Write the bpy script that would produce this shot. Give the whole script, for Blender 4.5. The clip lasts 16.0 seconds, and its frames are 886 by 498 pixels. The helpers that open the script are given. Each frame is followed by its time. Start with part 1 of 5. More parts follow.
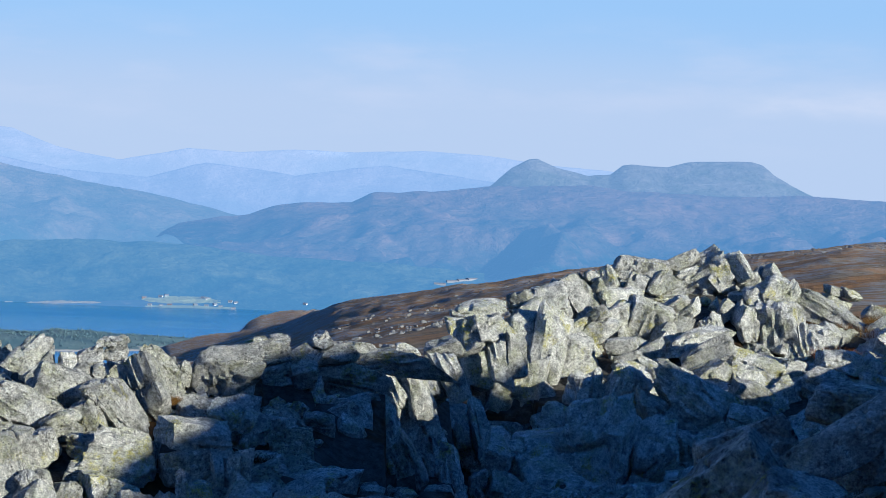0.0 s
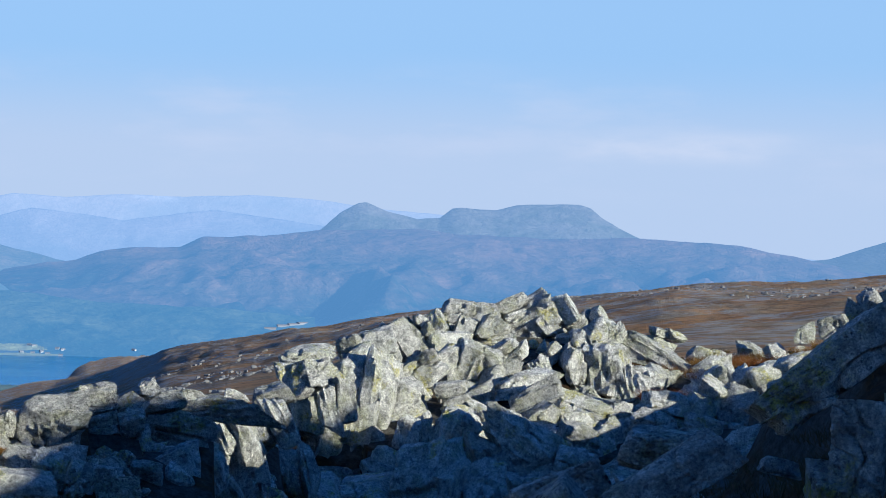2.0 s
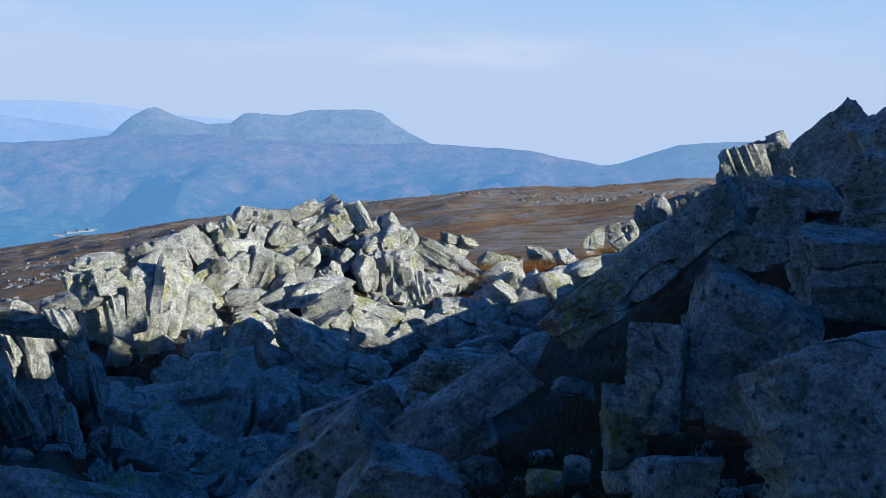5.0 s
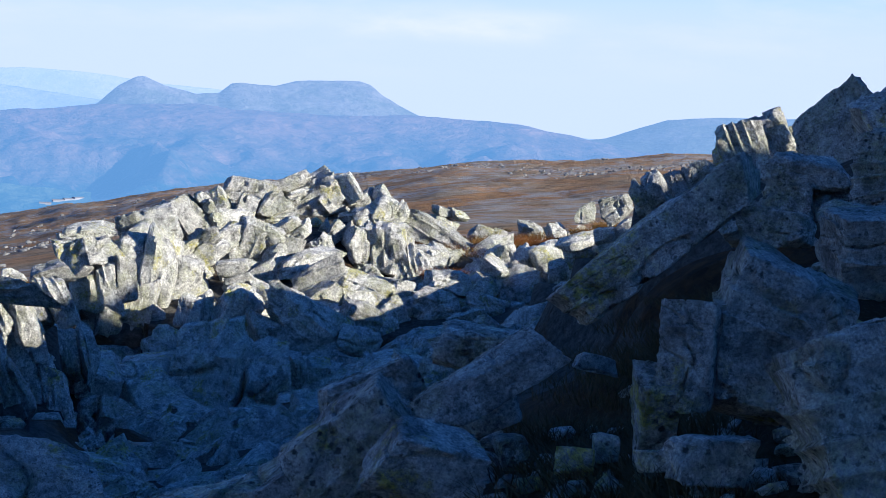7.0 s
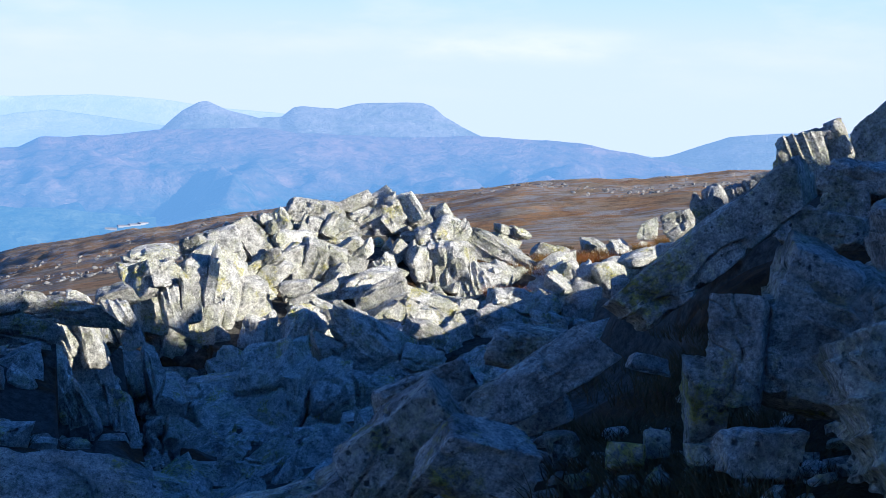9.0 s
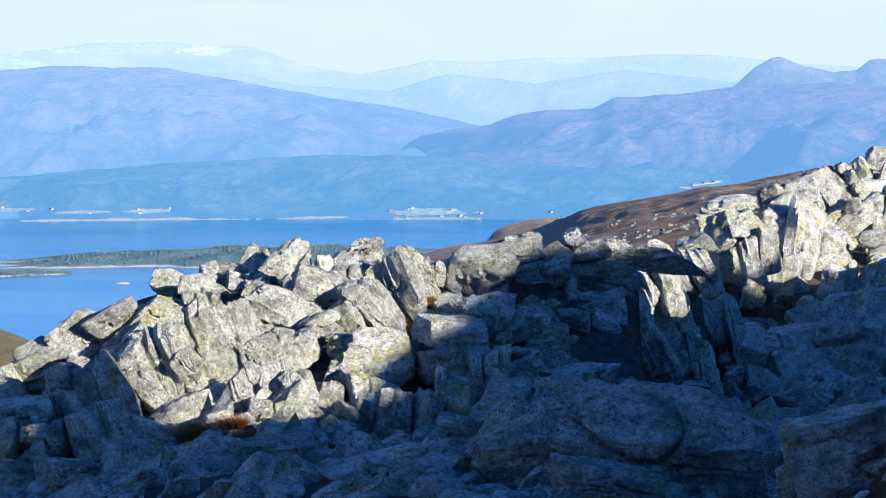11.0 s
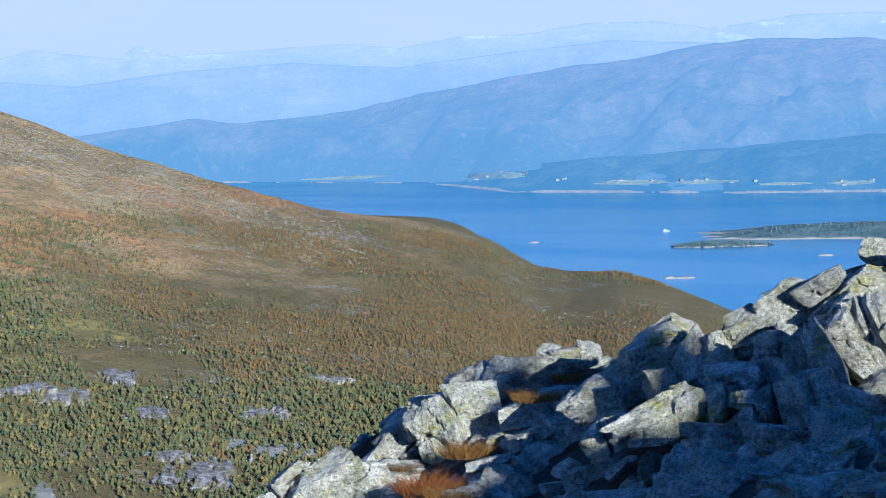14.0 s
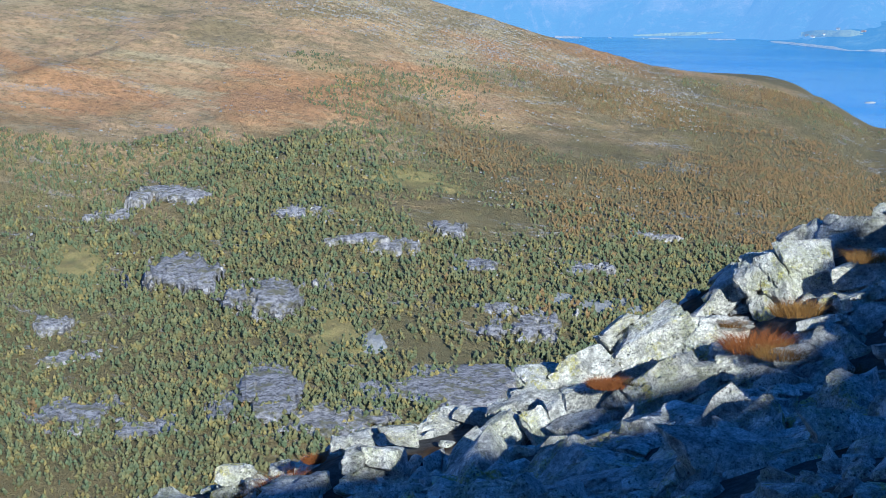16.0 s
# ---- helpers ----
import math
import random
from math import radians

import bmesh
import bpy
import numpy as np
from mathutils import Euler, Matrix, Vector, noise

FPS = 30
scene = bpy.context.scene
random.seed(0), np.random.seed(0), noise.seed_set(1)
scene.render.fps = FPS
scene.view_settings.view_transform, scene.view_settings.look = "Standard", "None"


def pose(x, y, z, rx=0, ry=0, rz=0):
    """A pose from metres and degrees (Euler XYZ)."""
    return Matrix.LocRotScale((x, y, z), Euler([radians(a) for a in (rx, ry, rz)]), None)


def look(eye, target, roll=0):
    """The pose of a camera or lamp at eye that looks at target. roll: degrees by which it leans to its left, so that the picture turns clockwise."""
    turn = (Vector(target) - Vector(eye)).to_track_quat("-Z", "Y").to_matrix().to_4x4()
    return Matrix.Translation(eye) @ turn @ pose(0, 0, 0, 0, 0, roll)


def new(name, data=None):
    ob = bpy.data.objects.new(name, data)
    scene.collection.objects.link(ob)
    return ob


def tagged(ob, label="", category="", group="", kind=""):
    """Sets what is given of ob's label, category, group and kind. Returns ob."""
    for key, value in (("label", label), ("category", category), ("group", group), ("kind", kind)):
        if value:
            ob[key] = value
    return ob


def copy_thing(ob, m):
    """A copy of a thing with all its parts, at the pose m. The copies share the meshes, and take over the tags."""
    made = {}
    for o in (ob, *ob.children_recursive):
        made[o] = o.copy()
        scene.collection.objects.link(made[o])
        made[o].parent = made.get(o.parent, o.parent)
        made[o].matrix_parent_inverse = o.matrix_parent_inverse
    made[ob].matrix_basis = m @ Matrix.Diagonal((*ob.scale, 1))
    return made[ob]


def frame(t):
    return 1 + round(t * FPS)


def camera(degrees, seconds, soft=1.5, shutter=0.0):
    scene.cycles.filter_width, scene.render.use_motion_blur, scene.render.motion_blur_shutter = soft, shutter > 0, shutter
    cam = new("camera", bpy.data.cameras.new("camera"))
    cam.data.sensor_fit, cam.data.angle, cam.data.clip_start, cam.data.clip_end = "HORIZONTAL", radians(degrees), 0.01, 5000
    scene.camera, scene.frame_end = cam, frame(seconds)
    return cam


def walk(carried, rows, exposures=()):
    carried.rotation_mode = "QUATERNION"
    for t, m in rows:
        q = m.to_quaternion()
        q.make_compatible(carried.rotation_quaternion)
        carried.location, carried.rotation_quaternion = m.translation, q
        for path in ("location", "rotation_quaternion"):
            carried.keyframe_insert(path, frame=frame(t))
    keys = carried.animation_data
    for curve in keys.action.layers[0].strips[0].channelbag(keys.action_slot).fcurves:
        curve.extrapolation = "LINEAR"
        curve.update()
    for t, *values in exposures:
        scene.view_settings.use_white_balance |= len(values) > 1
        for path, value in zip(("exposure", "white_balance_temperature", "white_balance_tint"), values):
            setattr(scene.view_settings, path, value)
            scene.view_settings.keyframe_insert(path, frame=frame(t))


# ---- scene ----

# ------------------------------------------------------------------ camera
def aim(x, y, z, az, el, roll):
    """A camera pose from its place, its bearing clockwise from +y, its tilt and its lean, in degrees."""
    a, e = radians(az), radians(el)
    d = Vector((math.sin(a) * math.cos(e), math.cos(a) * math.cos(e), math.sin(e)))
    eye = Vector((x, y, z))
    return look(eye, eye + d * 50, roll)


cam = camera(24.6, 16.0, soft=0.5)
PATH = [
    (0, 0.000, -0.000, 0.000, -9.29, -2.16, 1.60), (0.5, 0.021, -0.030, -0.000, -7.46, -1.98, 0.87),
    (1, 0.027, -0.040, 0.011, -6.76, -1.31, 0.86), (1.5, 0.035, -0.084, 0.018, -5.46, -1.54, 1.30),
    (2, 0.042, -0.081, 0.025, -4.54, -0.81, 1.32), (2.5, 0.039, -0.082, 0.034, -4.09, -1.04, 1.68),
    (3, 0.061, -0.035, 0.032, -2.93, -0.78, 1.90), (3.5, 0.067, -0.001, 0.046, -1.38, -0.38, 1.96),
    (4, 0.067, 0.042, 0.055, -1.02, -0.63, 1.73), (4.5, 0.049, 0.089, 0.045, 0.96, -2.58, 1.82),
    (4.7, 0.048, 0.094, 0.055, 1.36, -2.98, 1.27), (7, -0.051, 0.168, 0.050, 1.78, -4.11, 2.00),
    (7.5, -0.024, 0.180, 0.055, 2.17, -4.08, 1.61), (8, -0.014, 0.172, 0.062, 2.95, -3.88, 1.39),
    (8.2, 0.003, 0.182, 0.067, 3.53, -3.47, 1.37), (10.3, -0.058, 0.026, -0.124, -12.16, -4.72, 0.16),
    (10.5, -0.058, 0.041, -0.123, -13.63, -5.02, -0.00), (11, -0.076, 0.047, -0.124, -16.17, -4.82, -0.72),
    (11.5, -0.094, 0.022, -0.122, -19.94, -4.08, -0.73), (12, -0.113, 0.026, -0.126, -26.38, -4.22, -1.46),
    (12.5, -0.121, 0.034, -0.131, -29.41, -3.79, -1.50), (13, -0.108, -0.012, -0.130, -31.96, -4.04, -1.32),
    (13.5, -0.115, -0.001, -0.145, -34.36, -4.39, -1.78), (14, -0.110, -0.014, -0.150, -35.88, -5.14, -2.05),
    (14.5, -0.108, -0.026, -0.157, -38.13, -6.75, -2.19), (15, -0.097, -0.051, -0.159, -40.56, -7.80, -2.08),
    (15.5, -0.137, -0.020, -0.178, -42.98, -8.47, -1.52), (16, -0.138, -0.040, -0.184, -45.33, -8.87, -1.91),
]
EXPOSURES = [(t, e + 1.04, k, 16 if 6 < t < 12 else 10) for t, e, k in ((0, -0.25, 5250), (4.5, -0.3, 5250), (7, 0.14, 5350), (8, 0.2, 5350), (10.5, 0.33, 5450), (11.5, 0.26, 5400), (12.5, 0.16, 5350),
                                                     (14, -0.08, 4950), (14.5, -0.1, 4850), (16, 0.12, 4850))]
walk(cam, [(r[0], aim(*r[1:])) for r in PATH], EXPOSURES)

# ------------------------------------------------------------------ light
SUN_AZ, SUN_EL = 118.0, 17.0
SEA = -235.0

world = bpy.data.worlds.new("world")
scene.world = world
world.use_nodes = True
wt = world.node_tree
wt.nodes.clear()


def wn(kind, **props):
    n = wt.nodes.new(kind)
    for k, v in props.items():
        n.inputs[k].default_value = v
    return n


sky = wt.nodes.new("ShaderNodeTexSky")
sky.sky_type = "NISHITA"
sky.sun_disc = False
sky.sun_elevation, sky.sun_rotation = radians(SUN_EL), radians(SUN_AZ)
sky.altitude, sky.air_density, sky.dust_density, sky.ozone_density = 300, 1.0, 0.3, 4.0
bg = wn("ShaderNodeBackground", Strength=0.056)
wout = wt.nodes.new("ShaderNodeOutputWorld")
lk = wt.links.new
tc = wt.nodes.new("ShaderNodeTexCoord")
sep = wt.nodes.new("ShaderNodeSeparateXYZ")
lk(tc.outputs["Generated"], sep.inputs[0])


def wrange(value, a, b, c=0.0, d=1.0, smooth=False):
    n = wt.nodes.new("ShaderNodeMapRange")
    n.interpolation_type = "SMOOTHSTEP" if smooth else "LINEAR"
    lk(value, n.inputs["Value"])
    for k, x in (("From Min", a), ("From Max", b), ("To Min", c), ("To Max", d)):
        n.inputs[k].default_value = x
    return n.outputs[0]


def wmix(fac, a, b):
    n = wt.nodes.new("ShaderNodeMixRGB")
    lk(fac, n.inputs["Fac"])
    lk(a, n.inputs["Color1"])
    n.inputs["Color2"].default_value = (*b, 1)
    return n.outputs[0]


def wmul(a, b):
    n = wt.nodes.new("ShaderNodeMath")
    n.operation = "MULTIPLY"
    lk(a, n.inputs[0])
    lk(b, n.inputs[1])
    return n.outputs[0]


def wnoise(scale, stretch, detail):
    m = wt.nodes.new("ShaderNodeMapping")
    m.inputs["Scale"].default_value = stretch
    lk(tc.outputs["Generated"], m.inputs[0])
    n = wn("ShaderNodeTexNoise", Scale=scale, Detail=detail, Roughness=0.55)
    lk(m.outputs[0], n.inputs["Vector"])
    return n.outputs["Fac"]


# blue autumn sky, paler and faintly lilac in the haze low down, with a thin bank of cloud
deep = wt.nodes.new("ShaderNodeMixRGB")
deep.blend_type = "MULTIPLY"
deep.inputs["Fac"].default_value = 1.0
deep.inputs["Color2"].default_value = (0.49, 0.98, 1.52, 1)
lk(sky.outputs[0], deep.inputs["Color1"])
col = wmix(wrange(sep.outputs["Z"], 0.26, 0.10, 0, 0.95, True), deep.outputs[0], (4.3, 6.0, 7.6))
col = wmix(wrange(sep.outputs["Z"], 0.085, 0.03, 0, 0.85, True), col, (6.15, 6.5, 7.1))
bank = wmul(wrange(wnoise(2.2, (5, 5, 20), 5), 0.50, 0.74, 0, 0.55), wmul(wrange(sep.outputs["Z"], 0.085, 0.05, smooth=True), wrange(sep.outputs["Z"], 0.0, 0.04, smooth=True)))
col = wmix(bank, col, (6.9, 6.95, 7.4))
puff = wmul(wrange(sep.outputs["Z"], 0.026, 0.036, smooth=True), wrange(sep.outputs["Z"], 0.050, 0.038, smooth=True))
puff = wmul(puff, wmul(wrange(sep.outputs["X"], -0.05, 0.01, smooth=True), wrange(sep.outputs["X"], 0.12, 0.05, smooth=True)))
puff = wmul(puff, wmul(wrange(sep.outputs["Y"], 0.5, 0.9), wrange(wnoise(9.0, (1, 1, 3.5), 6), 0.44, 0.62, 0, 0.8)))
col = wmix(puff, col, (7.6, 7.4, 7.5))
lk(col, bg.inputs["Color"])
lk(bg.outputs[0], wout.inputs["Surface"])

sun_data = bpy.data.lights.new("sun", "SUN")
sun_data.energy, sun_data.angle, sun_data.color = 5.0, radians(0.55), (1.0, 0.87, 0.62)
sun = new("sun", sun_data)
sa, se = radians(SUN_AZ), radians(SUN_EL)
SUN_DIR = Vector((math.sin(sa) * math.cos(se), math.cos(sa) * math.cos(se), math.sin(se)))
sun.matrix_world = look(SUN_DIR * 100, Vector((0, 0, 0)))

# ------------------------------------------------------------------ materials


class Nodes:
    """A short way to write node materials."""

    def __init__(self, name):
        self.mat = bpy.data.materials.new(name)
        self.mat.use_nodes = True
        self.nt = self.mat.node_tree
        self.nt.nodes.clear()
        self.out = self.nt.nodes.new("ShaderNodeOutputMaterial")
        self.geo = self.nt.nodes.new("ShaderNodeNewGeometry")
        self.info = self.nt.nodes.new("ShaderNodeObjectInfo")

    def link(self, a, b):
        self.nt.links.new(a, b)

    def put(self, node, key, value):
        if isinstance(value, bpy.types.NodeSocket):
            self.link(value, node.inputs[key])
        else:
            node.inputs[key].default_value = value

    def pos(self, sx=1.0, sy=1.0, sz=1.0, vec=None, off=None):
        n = self.nt.nodes.new("ShaderNodeMapping")
        self.link(vec or self.geo.outputs["Position"], n.inputs[0])
        n.inputs["Scale"].default_value = (sx, sy, sz)
        if off:
            n.inputs["Location"].default_value = off
        return n.outputs[0]

    def along(self, s_across, s_in, s_up):
        """Position in the mountainside's own axes: across the slope, up it, and height."""
        q = self.split(self.geo.outputs["Position"])
        u = self.math("ADD", self.math("MULTIPLY", q["X"], 0.67), self.math("MULTIPLY", q["Y"], 0.74))
        w = self.math("ADD", q["Z"], self.math("MULTIPLY", u, 0.16))
        c = self.nt.nodes.new("ShaderNodeCombineXYZ")
        self.link(self.math("MULTIPLY", u, s_across), c.inputs[0])
        self.link(self.math("MULTIPLY", self.math("SUBTRACT", q["Y"], q["X"]), 0.3 * s_in), c.inputs[1])
        self.link(self.math("MULTIPLY", w, s_up), c.inputs[2])
        return c.outputs[0]

    def noise(self, vec, scale, detail=5.0, rough=0.55, dist=0.0):
        n = self.nt.nodes.new("ShaderNodeTexNoise")
        self.link(vec, n.inputs["Vector"])
        for k, v in (("Scale", scale), ("Detail", detail), ("Roughness", rough), ("Distortion", dist)):
            n.inputs[k].default_value = v
        return n.outputs["Fac"]

    def voronoi(self, vec, scale, feature="F1"):
        n = self.nt.nodes.new("ShaderNodeTexVoronoi")
        n.feature = feature
        self.link(vec, n.inputs["Vector"])
        n.inputs["Scale"].default_value = scale
        return n.outputs["Distance"]

    def range(self, v, a, b, c=0.0, d=1.0):
        n = self.nt.nodes.new("ShaderNodeMapRange")
        self.link(v, n.inputs["Value"])
        for k, x in (("From Min", a), ("From Max", b), ("To Min", c), ("To Max", d)):
            n.inputs[k].default_value = x
        return n.outputs[0]

    def math(self, op, a, b=0.0):
        n = self.nt.nodes.new("ShaderNodeMath")
        n.operation = op
        self.put(n, 0, a)
        self.put(n, 1, b)
        return n.outputs[0]

    def mix(self, fac, a, b, mode="MIX"):
        n = self.nt.nodes.new("ShaderNodeMixRGB")
        n.blend_type = mode
        self.put(n, "Fac", fac)
        for k, v in (("Color1", a), ("Color2", b)):
            self.put(n, k, (*v, 1) if isinstance(v, tuple) else v)
        return n.outputs[0]

    def split(self, vec):
        n = self.nt.nodes.new("ShaderNodeSeparateXYZ")
        self.link(vec, n.inputs[0])
        return n.outputs

    def finish(self, color, rough=0.85, bump=None, strength=0.5, dist=0.02, spec=0.3):
        b = self.nt.nodes.new("ShaderNodeBsdfPrincipled")
        self.put(b, "Base Color", (*color, 1) if isinstance(color, tuple) else color)
        self.put(b, "Roughness", rough)
        b.inputs["Specular IOR Level"].default_value = spec
        if bump is not None:
            n = self.nt.nodes.new("ShaderNodeBump")
            n.inputs["Strength"].default_value, n.inputs["Distance"].default_value = strength, dist
            self.link(bump, n.inputs["Height"])
            self.link(n.outputs[0], b.inputs["Normal"])
        self.link(b.outputs[0], self.out.inputs["Surface"])
        self.bsdf = b
        return self.mat


def rock_material(name, local):
    """Grey schist: bedded along its own layers, speckled, with crusts of lichen."""
    n = Nodes(name)
    p = n.geo.outputs["Position"]
    q = p
    if local:
        t = n.nt.nodes.new("ShaderNodeTexCoord")
        q = t.outputs["Object"]
        add = n.nt.nodes.new("ShaderNodeVectorMath")
        n.link(q, add.inputs[0])
        n.link(n.info.outputs["Location"], add.inputs[1])
        q = add.outputs[0]
    big = n.noise(p, 0.9, 4)
    mid = n.noise(q, 5.0, 9, 0.70)
    fine = n.noise(q, 30.0, 7, 0.72)
    bed = n.noise(n.pos(2.2, 2.2, 24, vec=q), 1.8, 7, 0.66, 0.15)
    c = n.mix(n.range(mid, 0.39, 0.54), (0.22, 0.218, 0.205), (0.68, 0.665, 0.60))
    c = n.mix(n.range(bed, 0.46, 0.64, 0, 0.22), c, (0.36, 0.355, 0.33))
    c = n.mix(n.range(big, 0.42, 0.62, 0, 0.35), c, (0.54, 0.53, 0.475))
    # crusts of lichen: grey-green, yellow and pale
    lich = n.math("MULTIPLY", n.range(n.noise(p, 1.7, 8, 0.75), 0.48, 0.58), n.range(fine, 0.36, 0.56))
    c = n.mix(n.math("MULTIPLY", lich, 0.6), c, (0.36, 0.37, 0.18))
    yel = n.math("MULTIPLY", n.range(n.noise(n.pos(1, 1, 1, off=(7, 3, 1)), 1.5, 8, 0.75), 0.56, 0.62), n.range(fine, 0.40, 0.54))
    c = n.mix(n.math("MULTIPLY", yel, 0.85), c, (0.46, 0.42, 0.08))
    pale = n.math("MULTIPLY", n.range(n.noise(n.pos(1, 1, 1, off=(2, 9, 4)), 4.0, 8, 0.78), 0.54, 0.60), n.range(fine, 0.45, 0.58))
    c = n.mix(n.math("MULTIPLY", pale, 0.8), c, (0.66, 0.66, 0.61))
    c = n.mix(1.0, c, n.range(n.noise(q, 22.0, 6, 0.75), 0.38, 0.56, 0.66, 1.28), "MULTIPLY")
    grit = n.noise(q, 120.0, 5, 0.75)
    c = n.mix(1.0, c, n.range(grit, 0.40, 0.58, 0.72, 1.25), "MULTIPLY")
    # black crusts in small round spots, thicker on some stones
    spot = n.math("MULTIPLY", n.range(n.math("ADD", n.voronoi(q, 34.0), n.range(fine, 0.3, 0.7, -0.22, 0.22)), 0.12, 0.32, 1, 0), n.range(n.noise(q, 3.4, 6, 0.75), 0.44, 0.55))
    c = n.mix(n.math("MULTIPLY", spot, 0.85), c, (0.055, 0.055, 0.052))
    c = n.mix(n.range(n.noise(q, 46.0, 5, 0.75), 0.565, 0.62, 0, 0.55), c, (0.075, 0.075, 0.07))
    seam = n.range(n.math("ABSOLUTE", n.math("SUBTRACT", n.noise(n.pos(0.9, 0.9, 2.6, vec=q), 0.9, 4, 0.5, 0.2), 0.5)), 0.0, 0.006, 1, 0)
    seam = n.math("MULTIPLY", seam, n.range(mid, 0.42, 0.52))
    c = n.mix(n.math("MULTIPLY", seam, 0.4), c, (0.05, 0.047, 0.04))
    c = n.mix(1.0, c, n.range(n.info.outputs["Random"] if local else n.geo.outputs["Random Per Island"], 0, 1, 0.74, 1.12), "MULTIPLY")
    h = n.math("ADD", n.math("MULTIPLY", mid, 1.5), n.math("MULTIPLY", fine, 0.7))
    h = n.math("ADD", h, n.math("ADD", n.math("MULTIPLY", bed, 0.35), n.math("MULTIPLY", grit, 0.2)))
    h = n.math("SUBTRACT", h, n.math("MULTIPLY", n.math("ADD", seam, spot), 0.4))
    return n.finish(c, 0.9, h, 1.0, 0.08, 0.2)


def soil_material():
    n = Nodes("stony_peat")
    p = n.geo.outputs["Position"]
    a, b, d = n.noise(p, 0.55, 5, 0.6), n.noise(p, 9.0, 7, 0.7), n.noise(p, 40.0, 5, 0.7)
    c = n.mix(n.range(b, 0.35, 0.65), (0.045, 0.042, 0.036), (0.14, 0.132, 0.115))
    c = n.mix(n.range(d, 0.5, 0.65, 0, 0.8), c, (0.04, 0.038, 0.03))
    peat = n.mix(n.range(b, 0.4, 0.62), (0.03, 0.02, 0.012), (0.09, 0.05, 0.02))
    c = n.mix(n.range(a, 0.50, 0.56), c, peat)
    return n.finish(c, 0.95, n.math("ADD", b, n.math("MULTIPLY", d, 0.4)), 1.0, 0.12, 0.1)


def peat_material():
    n = Nodes("dark_peat")
    p = n.geo.outputs["Position"]
    b, d = n.noise(p, 7.0, 7, 0.7), n.noise(p, 60.0, 6, 0.75)
    c = n.mix(n.range(b, 0.36, 0.64), (0.022, 0.016, 0.010), (0.075, 0.045, 0.02))
    c = n.mix(n.range(d, 0.52, 0.64, 0, 0.7), c, (0.10, 0.085, 0.05))
    return n.finish(c, 0.95, n.math("ADD", b, d), 1.0, 0.06, 0.1)


def moor_material():
    n = Nodes("autumn_moor")
    p = n.geo.outputs["Position"]
    a = n.noise(p, 0.009, 6, 0.65)
    b = n.noise(p, 0.06, 8, 0.72)
    d = n.noise(p, 0.35, 9, 0.82)
    c = n.mix(n.range(a, 0.36, 0.55), (0.36, 0.27, 0.18), (0.54, 0.30, 0.13))
    c = n.mix(n.range(b, 0.46, 0.56, 0, 0.75), c, (0.40, 0.33, 0.225))
    c = n.mix(n.range(n.noise(n.pos(1, 1, 1, off=(90, 20, 2)), 0.035, 7, 0.7), 0.54, 0.60, 0, 0.7), c, (0.46, 0.235, 0.09))
    c = n.mix(n.range(d, 0.46, 0.58, 0, 0.6), c, (0.085, 0.07, 0.05))
    up = n.split(n.geo.outputs["Normal"])["Z"]
    stone = n.math("MULTIPLY", n.range(n.noise(n.pos(1, 1, 1, off=(5, 70, 2)), 0.045, 9, 0.78), 0.47, 0.55), n.range(n.noise(p, 0.32, 7, 0.78), 0.44, 0.53))
    c = n.mix(n.math("MULTIPLY", stone, 0.9), c, (0.47, 0.46, 0.44))
    c = n.mix(n.range(n.math("ADD", up, n.range(d, 0.3, 0.7, -0.05, 0.05)), 0.95, 0.86, 0, 0.85), c, (0.33, 0.32, 0.30))
    return n.finish(c, 0.95, n.math("ADD", n.math("MULTIPLY", b, 2.5), d), 1.0, 3.0, 0.1)


